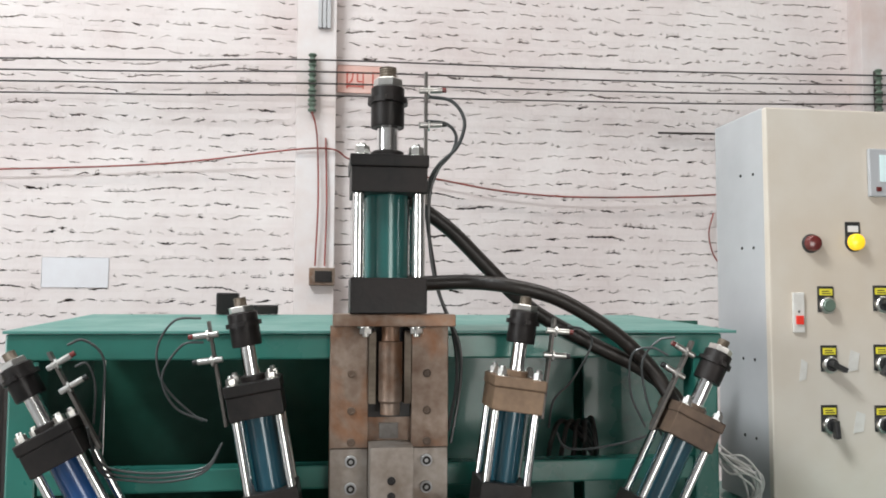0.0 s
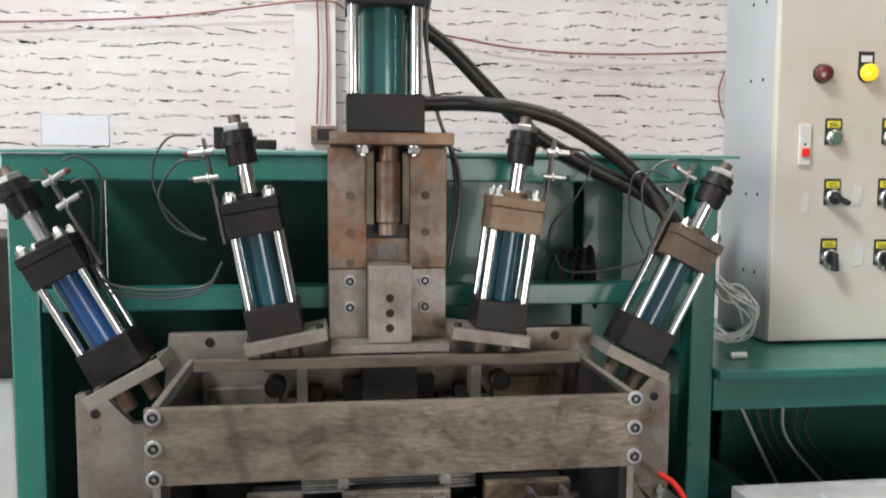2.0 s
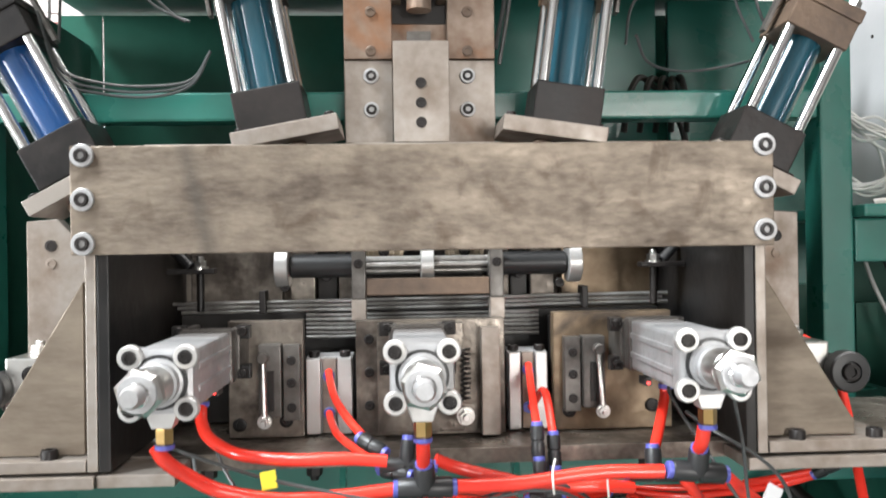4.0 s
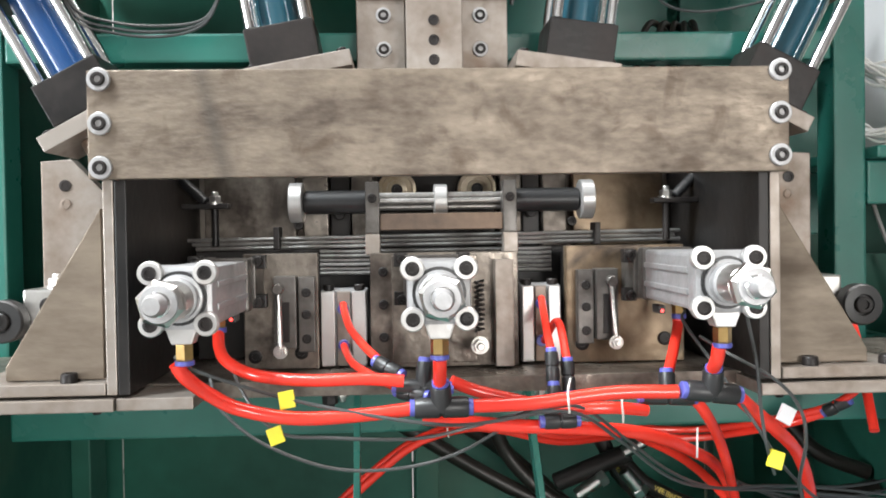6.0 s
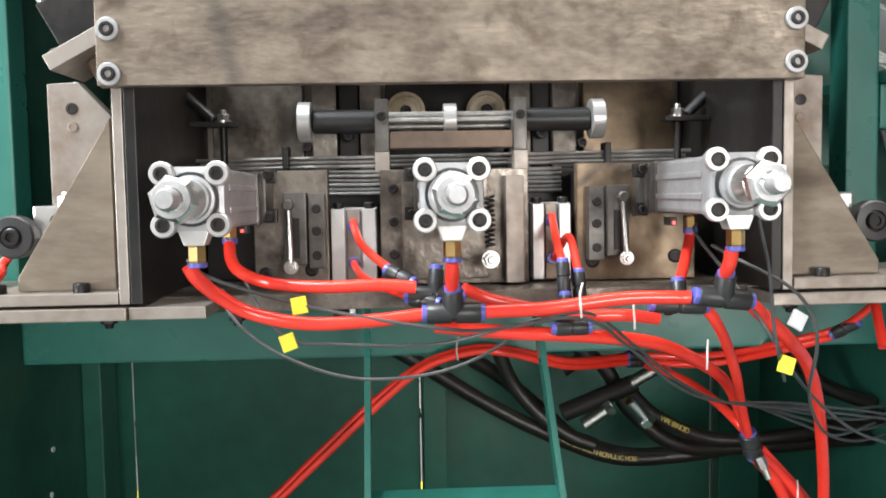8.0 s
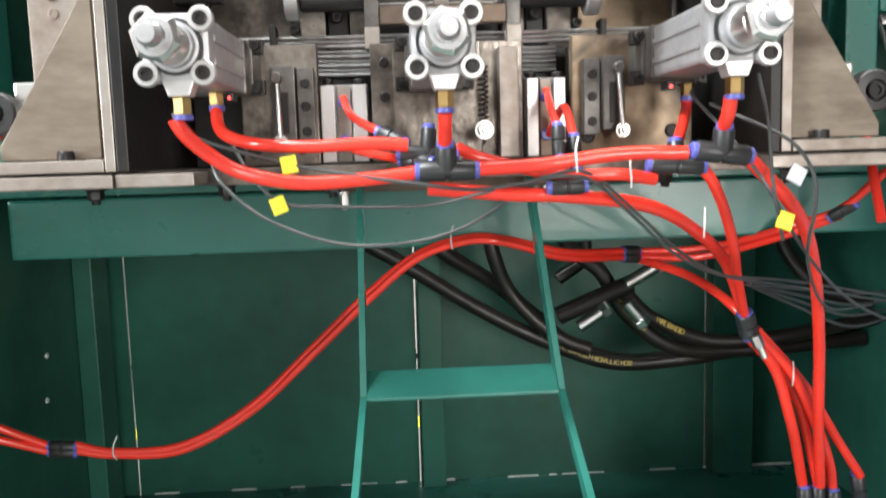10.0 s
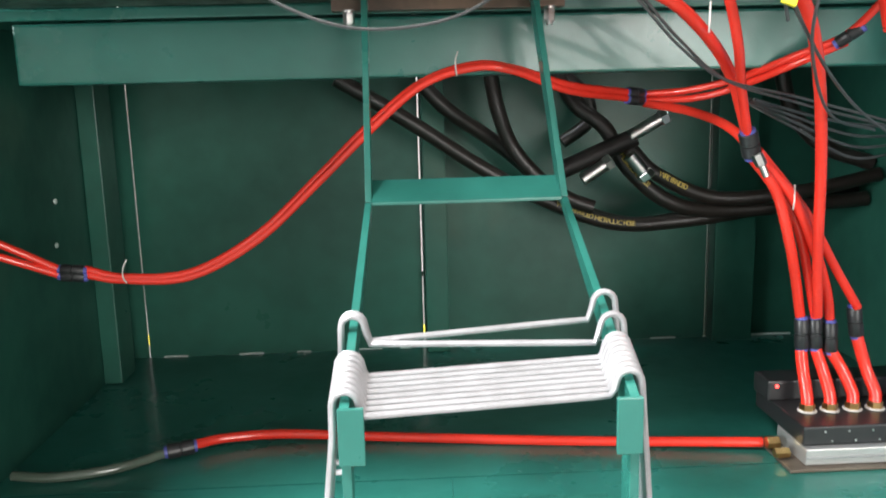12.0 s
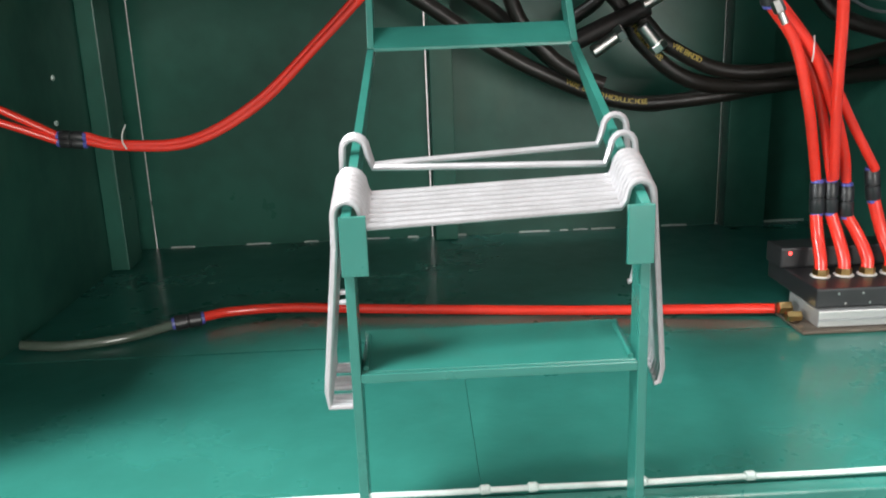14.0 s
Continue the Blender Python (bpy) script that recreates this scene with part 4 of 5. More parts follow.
def bent_wire(y, z, skew, drop, right_drop, sag):
    """One formed wire: a bar between two hooks, with both ends hanging outside the rack and turned in below."""
    xl, xr, r = -0.007 + (y - 0.733) * 0.022, 0.1695 + (y - 0.733) * 0.036, 0.008
    dl, dr = skew, -skew
    zl, zr = z + 0.32 * dl, z + 0.32 * dr
    pts = [(xl - 0.004, y + dl, zl - drop), (xl - 0.018, y + dl, zl - drop), (xl - 0.019, y + dl, zl - drop + 0.01), (xl - 0.0085, y + dl, zl - 0.02), (xl - r, y + dl, zl)]
    for a in (160, 135, 112, 90, 68, 45, 20):
        pts.append((xl + r * math.cos(radians(a)), y + dl, zl + r * math.sin(radians(a))))
    pts += [(xl + r + 0.001, y + dl, zl - 0.004), (xl + r + 0.004, y + dl, zl - sag)]
    pts += [(xr - r - 0.004, y + dr, zr - sag), (xr - r - 0.001, y + dr, zr - 0.004)]
    for a in (160, 135, 112, 90, 68, 45, 20):
        pts.append((xr + r * math.cos(radians(a)), y + dr, zr + r * math.sin(radians(a))))
    pts += [(xr + r, y + dr, zr), (xr + 0.0095, y + dr, zr - 0.02), (xr + 0.0165, y + dr, zr - right_drop + 0.008), (xr + 0.0145, y + dr, zr - right_drop - 0.0015), (xr + 0.0115, y + dr, zr - right_drop - 0.002)]
    bm = bmesh.new()
    line = []
    for a, b in zip(pts, pts[1:]):
        a, b = Vector(a), Vector(b)
        k = max(1, int((b - a).length / 0.012))
        line += [a.lerp(b, q / k) for q in range(k)]
    sweep(bm, line + [Vector(pts[-1])], 0.0023, 8, 0)
    return solo("bent_wire", bm, WIRE, "zinc-bright bent steel wire with hooked ends hung over the rack", "wire", "bent wires on the rack")


for k in range(8):
    yy = 0.744 + 0.0054 * k
    bent_wire(yy, 0.589 + 0.0054 * k * 0.32, -0.005, 0.122 + 0.001 * (k % 3), 0.122, 0.008)
bent_wire(0.806, 0.614, 0.004, 0.105, 0.11, 0.012)
bent_wire(0.820, 0.6195, -0.008, 0.10, 0.11, 0.012)

# ---- red air tubes and their fittings ----
def air_tube(pts, r=0.005, label="glossy red polyurethane air tube", material=None):
    return solo("air_tube", sweep(bmesh.new(), pts, r, 14, 8), material or RED_TUBE, label, "tube", "air tubes")


def coupling(p, axis, length=0.026, r=0.0078, name="tube_coupling"):
    """A straight push-in coupling, black with blue release rings."""
    a = Vector(axis).normalized()
    p = Vector(p)
    t = thing(name, "black push-in tube coupling with blue rings", "coupling", p, "tube couplings")
    part("body", turn(bmesh.new(), p - a * length / 2, a, [(0, r * 0.92), (0.001, r), (length * 0.45, r), (length * 0.48, r * 0.86), (length * 0.52, r * 0.86), (length * 0.55, r), (length - 0.001, r), (length, r * 0.92)], 18), BLACK_PLASTIC, t)
    for s in (-1, 1):
        part("release_ring", turn(bmesh.new(), p + a * s * length / 2, a * s, [(0, r * 0.82), (0.003, r * 0.82), (0.0035, r * 0.76)], 18), BLUE_PLASTIC, t)
    return t


def tee(p, axis, branch, r=0.0078):
    t = coupling(p, axis, 0.04, r, "tee_coupling")
    t["label"] = "black push-in tee coupling with blue rings"
    p, b = Vector(p), Vector(branch).normalized()
    part("branch", turn(bmesh.new(), p, b, [(0, r), (0.018, r), (0.019, r * 0.92)], 18), BLACK_PLASTIC, t)
    part("release_ring", turn(bmesh.new(), p + b * 0.019, b, [(0, r * 0.82), (0.003, r * 0.82), (0.0035, r * 0.76)], 18), BLUE_PLASTIC, t)
    return t


air_tube([(-0.112, 0.8605, 0.922), (-0.107, 0.864, 0.912), (-0.096, 0.875, 0.899), (-0.074, 0.885, 0.884), (-0.034, 0.89, 0.875), (0.012, 0.89, 0.876), (0.053, 0.89, 0.880)], 0.0052)
air_tube([(-0.104, 0.955, 0.932), (-0.101, 0.945, 0.920), (-0.091, 0.93, 0.911), (-0.066, 0.91, 0.904), (-0.026, 0.9, 0.901), (0.016, 0.895, 0.902), (0.046, 0.893, 0.9)], 0.0048)
air_tube([(-0.0095, 1.043, 0.945), (-0.007, 1.03, 0.938), (0.0, 1.0, 0.927), (0.014, 0.96, 0.917), (0.026, 0.93, 0.911)], 0.0036, "thin red air tube")
air_tube([(-0.0095, 1.043, 0.907), (-0.006, 1.025, 0.903), (0.003, 0.99, 0.898), (0.023, 0.95, 0.893), (0.044, 0.92, 0.889)], 0.0036, "thin red air tube")
coupling((0.034, 0.917, 0.906), (0.75, -0.5, -0.35), 0.022, 0.006)
coupling((0.052, 0.905, 0.888), (0.8, -0.4, -0.1), 0.022, 0.006)
air_tube([(0.0716, 0.8605, 0.922), (0.0718, 0.866, 0.914), (0.072, 0.880, 0.901)])
TC = (0.0735, 0.889, 0.8805)
tee(TC, (1, 0, 0), (-0.05, -0.35, 1))
tee((0.060, 0.905, 0.893), (1, 0, -0.05), (0.1, 0.2, 1), 0.006)
air_tube([(0.095, 0.889, 0.881), (0.142, 0.885, 0.883), (0.201, 0.885, 0.889), (0.250, 0.886, 0.8885)], 0.0052)
TR = (0.2755, 0.885, 0.8875)
tee(TR, (1, 0.05, -0.12), (-0.03, -0.35, 1))
air_tube([(0.272, 0.8605, 0.926), (0.2725, 0.866, 0.915), (0.274, 0.878, 0.906)])
air_tube([(0.082, 0.905, 0.897), (0.10, 0.909, 0.889), (0.13, 0.909, 0.881), (0.165, 0.906, 0.874), (0.205, 0.905, 0.8735), (0.235, 0.916, 0.8685)], 0.0048)
coupling((0.164, 0.9, 0.8655), (1, 0, 0.02), 0.024, 0.006)
air_tube([(0.06, 0.915, 0.867), (0.121, 0.91, 0.861), (0.168, 0.91, 0.858), (0.235, 0.93, 0.847), (0.287, 0.97, 0.822), (0.338, 1.03, 0.785), (0.371, 1.066, 0.73)], 0.0055)
air_tube([(0.296, 0.887, 0.884), (0.31, 0.893, 0.872), (0.338, 0.91, 0.85), (0.374, 0.95, 0.819), (0.409, 1.0, 0.768), (0.44, 1.05, 0.693), (0.462, 1.09, 0.609), (0.487, 1.13, 0.52)], 0.0055)
air_tube([(0.286, 0.99, 0.932), (0.284, 0.985, 0.925), (0.268, 0.95, 0.908), (0.256, 0.925, 0.896)], 0.0045)
tee((0.253, 0.918, 0.878), (1, 0, -0.05), (0.05, 0.3, 1), 0.0065)
air_tube([(0.274, 0.919, 0.876), (0.285, 0.925, 0.864), (0.305, 0.95, 0.838), (0.325, 0.98, 0.805), (0.345, 1.02, 0.774), (0.371, 1.064, 0.728)], 0.0045)
coupling((0.377, 1.071, 0.716), (0.35, 0.3, -1), 0.026, 0.0095)
vf = thing("tube_valve", "plated brass screw fitting under the tube branch", "fitting", (0.384, 1.066, 0.700))
part("body", hexnut(bmesh.new(), (0.381, 1.063, 0.706), (0.45, -0.1, -1), 0.012, 0.0058), ZINC, vf)
part("screw_end", rod(bmesh.new(), (0.3862, 1.062, 0.695), (0.391, 1.061, 0.684), 0.0034, 12), ZINC, vf)
air_tube([(0.381, 1.074, 0.703), (0.413, 1.085, 0.665), (0.437, 1.1, 0.607), (0.455, 1.12, 0.564), (0.472, 1.14, 0.518)], 0.0056)
air_tube([(0.386, 1.08, 0.706), (0.433, 1.09, 0.658), (0.47, 1.11, 0.597), (0.496, 1.13, 0.546), (0.506, 1.14, 0.514)], 0.0056)
air_tube([(0.392, 1.085, 0.708), (0.451, 1.1, 0.643), (0.499, 1.12, 0.575), (0.534, 1.134, 0.527)], 0.005)
for x in (0.475, 0.490, 0.508, 0.536):
    z = 0.497 + (0.012 if x == 0.536 else 0) - (0.005 if x == 0.508 else 0)
    coupling((x, 1.14, z), (0.06 if x < 0.53 else 0.15, 0, -1), 0.034, 0.0082)
VX = [0.478 + 0.0262 * k for k in range(5)]
for k, x in enumerate(VX[:4]):
    top = (0.475, 0.492, 0.508, 0.539)[k]
    air_tube([(top, 1.14, 0.492 if k == 3 else 0.478), ((top * 0.4 + x * 0.6), 1.136, 0.455), (x, 1.127, 0.43), (x, 1.124, 0.418)], 0.0068, "thick red air tube into the valve block")
for a, b, c in (((0.175, 1.043, 0.947), (0.170, 0.99, 0.925), (0.166, 0.945, 0.912)), ((0.177, 1.043, 0.908), (0.182, 1.0, 0.93), (0.180, 0.95, 0.903))):
    air_tube([a, b, c], 0.0036, "thin red air tube")
    coupling((c[0], c[1] - 0.003, c[2] - 0.012), (0, -0.25, -1), 0.024, 0.0056)
    coupling((c[0], c[1] - 0.012, c[2] - 0.036), (0, -0.25, -1), 0.02, 0.0056)
air_tube([(0.465, 1.13, 0.965), (0.487, 1.12, 0.95), (0.50, 1.10, 0.92), (0.495, 1.07, 0.885), (0.485, 1.04, 0.85), (0.48, 1.02, 0.82)], 0.0045, "red air tube beside the side roller")
air_tube([(-0.35, 1.13, 0.93), (-0.345, 1.08, 0.91), (-0.325, 1.03, 0.903), (-0.33, 0.99, 0.885), (-0.36, 0.98, 0.84)], 0.0045, "red air tube beside the side roller")
# the long sagging pair
for o in (0.0, 0.0062):
    air_tube([(-0.43, 1.12, 0.652 - o * 3.2), (-0.388, 1.13, 0.628 - o * 2.2), (-0.343, 1.148, 0.598 - o)], 0.0042, "long red air tube sagging under the press")
    air_tube([(-0.316, 1.15, 0.597 - o), (-0.278, 1.155, 0.586 - o * 0.6), (-0.206, 1.16 - o * 0.3, 0.588 - o * 0.8), (-0.131, 1.165, 0.627 - o), (-0.06, 1.168 - o, 0.690 - o), (-0.002, 1.165 - o, 0.744 - o), (0.054, 1.162 - o, 0.786 - o * 0.5), (0.109, 1.16 - o, 0.803 - o * 0.5), (0.152, 1.162 - o, 0.799 - o * 0.5), (0.219, 1.19, 0.78 - o), (0.30, 1.25, 0.771 - o * 1.2)], 0.0042, "long red air tube sagging under the press")
    coupling((-0.329, 1.149, 0.5965 - o * 1.1), (1, 0.05, -0.1), 0.024, 0.0062)
    coupling((0.314, 1.262, 0.7695 - o * 1.3), (1, 0.5, -0.1), 0.022, 0.0066)
air_tube([(0.328, 1.27, 0.768), (0.371, 1.24, 0.771), (0.415, 1.2, 0.783), (0.456, 1.15, 0.804), (0.495, 1.12, 0.823), (0.516, 1.08, 0.86), (0.53, 1.04, 0.89)], 0.0042)
air_tube([(0.328, 1.268, 0.76), (0.38, 1.235, 0.762), (0.42, 1.2, 0.775), (0.46, 1.15, 0.797), (0.499, 1.125, 0.816)], 0.0042)
air_tube([(0.329, 1.27, 0.757), (0.364, 1.2, 0.746), (0.383, 1.12, 0.725), (0.418, 1.108, 0.673), (0.449, 1.11, 0.625), (0.488, 1.137, 0.517)], 0.0052)
coupling((0.497, 1.118, 0.822), (0.6, -0.5, 0.5), 0.026, 0.0066)
# supply tube lying on the floor plate
air_tube([(-0.226, 1.177, 0.378), (-0.19, 1.195, 0.378), (-0.12, 1.205, 0.3755), (0.0, 1.19, 0.373), (0.2, 1.16, 0.372), (0.428, 1.124, 0.3755)], 0.0058, "red supply tube lying on the green floor plate")
coupling((-0.238, 1.172, 0.3765), (1, 0.35, 0.05), 0.03, 0.009)
air_tube([(-0.253, 1.166, 0.375), (-0.30, 1.135, 0.3725), (-0.36, 1.12, 0.372), (-0.408, 1.125, 0.3735)], 0.0055, "cloudy plastic tube end lying on the floor plate", CLEAR_TUBE)
for x, y, z, a in ((-0.272, 1.145, 0.59, 0.0), (0.09, 1.155, 0.8, 0.2), (0.165, 0.88, 0.885, 0.1), (0.21, 0.9, 0.872, 0.1), (0.43, 1.09, 0.655, 0.7), (0.29, 0.965, 0.825, 0.6)):
    solo("cable_tie", sweep(bmesh.new(), [(x + 0.0015, y - 0.004, z - 0.008), (x, y - 0.009, z), (x + 0.002 * a, y - 0.006, z + 0.009), (x + 0.003, y - 0.002, z + 0.017)], 0.0008, 6, 5), WHITE_TIE, "thin white nylon cable tie round the tubes", "cable tie", "cable ties")


def valve_block():
    t = thing("valve_block", "black solenoid valve bank on a silver aluminium manifold", "valve block", (0.53, 1.13, 0.366))
    part("foot", box(bmesh.new(), 0.432, 0.64, 1.062, 1.15, 0.3665, 0.370, 0.001), STEEL, t)
    part("manifold", box(bmesh.new(), 0.452, 0.63, 1.070, 1.14, 0.3705, 0.389, 0.0015), ALU_LIGHT, t)
    part("manifold_rib", box(bmesh.new(), 0.452, 0.63, 1.0685, 1.0697, 0.378, 0.3805, 0.0003), ALU, t)
    part("valve_body", box(bmesh.new(), 0.452, 0.63, 1.078, 1.20, 0.3895, 0.411, 0.002), BLACK_PLASTIC, t)
    part("coil", box(bmesh.new(), 0.446, 0.63, 1.155, 1.195, 0.4115, 0.436, 0.003), BLACK_PLASTIC, t)
    part("led", rod(bmesh.new(), (0.456, 1.154, 0.43), (0.456, 1.1525, 0.43), 0.002, 10), RED_LED, t)
    for x in VX:
        f = part("fitting", hexnut(bmesh.new(), (x, 1.124, 0.4115), (0, 0, 1), 0.008, 0.0085), BRASS, t)
        part("washer", turn(bmesh.new(), (x, 1.124, 0.411), (0, 0, 1), [(0, 0.0105), (0.0012, 0.0105), (0.0015, 0.009)], 20), WHITE_TIE, f)
        for dx, z in ((-0.002, 0.405), (0.006, 0.394)):
            part("screw_dot", rod(bmesh.new(), (x + dx, 1.0785, z), (x + dx, 1.0772, z), 0.0013, 10), ZINC, t)
    part("inlet_fitting", hexnut(bmesh.new(), (0.4425, 1.115, 0.379), (-1, 0, 0), 0.014, 0.0075), BRASS, t)
    part("silencer", hexnut(bmesh.new(), (0.4425, 1.09, 0.378), (-1, 0, 0), 0.016, 0.006), BRASS, t)
    return t


valve_block()

# ---- black hydraulic hoses behind the rack ----
def hose(pts, r=0.0105, label="black rubber hydraulic hose", group="hydraulic hoses", print_at=()):
    h = solo("hydraulic_hose", sweep(bmesh.new(), pts, r, 14, 8), RUBBER, label, "hose", group)
    line = glide(pts, 24)
    for a, b, text in print_at:
        n0, n1 = int(a * len(line)), int(b * len(line))
        span = line[n0:n1]
        step = max(1, len(span) // max(1, len(text)))
        for ch, k in zip(text, range(0, len(span) - 1, step)):
            if ch == " ":
                continue
            p, d = span[k], (span[min(k + 1, len(span) - 1)] - span[k]).normalized()
            f = bpy.data.curves.new("print", "FONT")
            f.body, f.size, f.extrude = ch, 0.0102, 0.0002
            f.align_x, f.align_y = "CENTER", "CENTER"
            o = new("print", f)
            view = Vector((0, -1, 0.25)).normalized()
            up = view.cross(d).normalized()
            nrm = d.cross(up).normalized()
            dg = Matrix((d, up, nrm)).transposed().to_4x4()
            dep = bpy.data.meshes.new_from_object(o)
            bpy.data.objects.remove(o)
            dep.materials.clear()
            dep.materials.append(YELLOW_PRINT)
            q = new("print", dep)
            q.parent = h
            q.matrix_basis = Matrix.Translation(p + nrm * (r + 0.0004)) @ dg
    return h


hose([(-0.059, 1.42, 0.80), (0.041, 1.44, 0.738), (0.146, 1.46, 0.667), (0.237, 1.46, 0.618), (0.336, 1.45, 0.582), (0.438, 1.45, 0.582), (0.565, 1.45, 0.599), (0.695, 1.44, 0.625)], 0.011, print_at=((0.46, 0.66, "WIRE BRAIDED HYDRAULIC HOSE"),))
hose([(0.06, 1.45, 0.79), (0.10, 1.455, 0.75), (0.172, 1.48, 0.7), (0.238, 1.485, 0.643), (0.29, 1.48, 0.60), (0.38, 1.475, 0.575), (0.5, 1.48, 0.59)], 0.011, print_at=((0.38, 0.5, "HOSE WIRE"),))
hose([(0.155, 1.42, 0.80), (0.165, 1.42, 0.75), (0.185, 1.43, 0.70), (0.222, 1.43, 0.655), (0.262, 1.425, 0.625), (0.30, 1.42, 0.61)], 0.0105)
hose([(0.25, 1.44, 0.80), (0.275, 1.42, 0.755), (0.314, 1.41, 0.722), (0.345, 1.40, 0.666), (0.411, 1.40, 0.614), (0.514, 1.42, 0.6), (0.695, 1.41, 0.612)], 0.011, print_at=((0.45, 0.62, "HYDRAULIC HOSE 602"),))
hose([(0.33, 1.37, 0.708), (0.345, 1.375, 0.69), (0.382, 1.38, 0.657), (0.468, 1.39, 0.622), (0.593, 1.39, 0.628), (0.695, 1.38, 0.65)], 0.010, print_at=((0.4, 0.55, "WIRE BRAIDED"),))
hose([(0.58, 1.45, 0.80), (0.588, 1.45, 0.765), (0.600, 1.44, 0.729), (0.633, 1.42, 0.688), (0.695, 1.40, 0.663)], 0.011)
hose([(0.27, 1.50, 0.80), (0.305, 1.50, 0.77), (0.31, 1.50, 0.73), (0.27, 1.50, 0.70)], 0.010)


def hose_joint():
    t = thing("hose_joint", "steel hydraulic cross fitting with plated hose ends", "fitting", (0.3, 1.37, 0.69))
    part("block", rod(bmesh.new(), (0.246, 1.38, 0.668), (0.345, 1.365, 0.712), 0.0125, 18), BLACK_STEEL, t)
    for a, b in (((0.272, 1.365, 0.655), (0.312, 1.362, 0.682)), ((0.335, 1.36, 0.712), (0.385, 1.355, 0.741)), ((0.335, 1.36, 0.688), (0.362, 1.362, 0.655))):
        d = (Vector(b) - Vector(a)).normalized()
        e = part("hose_end", rod(bmesh.new(), a, b, 0.0085, 18), ZINC, t)
        part("collar", hexnut(bmesh.new(), Vector(b) - d * 0.012, d, 0.011, 0.0115), ZINC, e)
    return t


hose_joint()

# ---- thin signal cables ----
def cable(pts, r=0.0014, material=None, label="thin grey-black sensor cable", name="cable"):
    return solo(name, sweep(bmesh.new(), pts, r, 8, 8), material or CABLE, label, "cable", "cables")


cable([(-0.115, 0.87, 0.925), (-0.11, 0.9, 0.911), (-0.081, 0.9, 0.9), (-0.043, 0.895, 0.889), (0.008, 0.887, 0.879), (0.058, 0.882, 0.871), (0.097, 0.895, 0.866), (0.15, 0.9, 0.872)])
cable([(-0.103, 0.955, 0.93), (-0.099, 0.95, 0.921), (-0.076, 0.92, 0.885), (-0.05, 0.91, 0.86), (-0.011, 0.905, 0.856), (0.054, 0.9, 0.855), (0.102, 0.905, 0.863), (0.143, 0.92, 0.87)])
cable([(-0.11, 0.95, 0.895), (-0.098, 0.93, 0.875), (-0.066, 0.93, 0.847), (-0.013, 0.93, 0.826), (0.04, 0.93, 0.824), (0.09, 0.93, 0.836), (0.143, 0.92, 0.869), (0.16, 0.93, 0.875)])
for o in (0, 0.005):
    cable([(0.143, 0.9, 0.873), (0.179, 0.9 - o, 0.876 - o), (0.219, 0.92, 0.846 - o), (0.265, 0.95, 0.809 - o), (0.323, 1.0, 0.778), (0.409, 1.05, 0.757 + o), (0.533, 1.1, 0.729 + o), (0.66, 1.15, 0.70)])
cable([(0.285, 0.97, 0.94), (0.278, 0.95, 0.932), (0.289, 0.9, 0.898), (0.308, 0.88, 0.862), (0.337, 0.9, 0.826), (0.39, 0.95, 0.782), (0.453, 1.0, 0.743), (0.56, 1.08, 0.70)])
cable([(0.309, 0.9, 0.945), (0.308, 0.88, 0.909), (0.311, 0.88, 0.875), (0.315, 0.88, 0.849), (0.33, 0.9, 0.82)])
cable([(0.28, 0.92, 0.925), (0.293, 0.9, 0.915), (0.323, 0.88, 0.896), (0.341, 0.88, 0.874), (0.345, 0.88, 0.849), (0.36, 0.92, 0.80), (0.42, 1.0, 0.745), (0.52, 1.1, 0.725)])
for k in range(4):
    cable([(0.37, 1.05 + k * 0.01, 0.76), (0.44, 1.1, 0.745 - 0.006 * k), (0.52, 1.14, 0.73 - 0.012 * k), (0.60, 1.18, 0.725 - 0.01 * k), (0.69, 1.22, 0.73 - 0.012 * k)], 0.0016)


def tag(x, y, z, material, tilt):
    m = pose(x, y, z, 80, tilt, 0)
    ob = solo("cable_tag", box(bmesh.new(), -0.0058, 0.0058, -0.0065, 0.0065, -0.0016, 0.0016, 0.0006), material, "folded tape tag round a thin cable", "tag", "cable tags")
    ob.matrix_basis = m
    return ob


tag(-0.041, 0.8945, 0.888, YELLOW_TAG, -10)
tag(-0.052, 0.9085, 0.858, YELLOW_TAG, -20)
tag(0.3235, 0.8835, 0.836, YELLOW_TAG, 20)
tag(0.331, 0.882, 0.87, PAPER, 30)

# ---- control cabinet fittings ----
DY = 1.3465


def lamp(x, z, lens, label_plate):
    if label_plate:
        part("label_plate", box(bmesh.new(), x - 0.016, x + 0.012, DY - 0.002, DY, z + 0.004, z + 0.036, 0.001), BLACK_PLASTIC, CAB)
        part("label_strip", box(bmesh.new(), x - 0.012, x + 0.008, DY - 0.003, DY - 0.0021, z + 0.018, z + 0.029, 0.0003), PAPER, CAB)
    b = part("lamp_bezel", turn(bmesh.new(), (x, DY, z), (0, -1, 0), [(0, 0.0165), (0.003, 0.0165), (0.0045, 0.0145)], 28), BLACK_PLASTIC, CAB)
    part("lens", turn(bmesh.new(), (x, DY - 0.004, z), (0, -1, 0), [(0, 0.0145), (0.008, 0.0142), (0.011, 0.012), (0.0125, 0.007), (0.013, 0.001)], 28), lens, b)


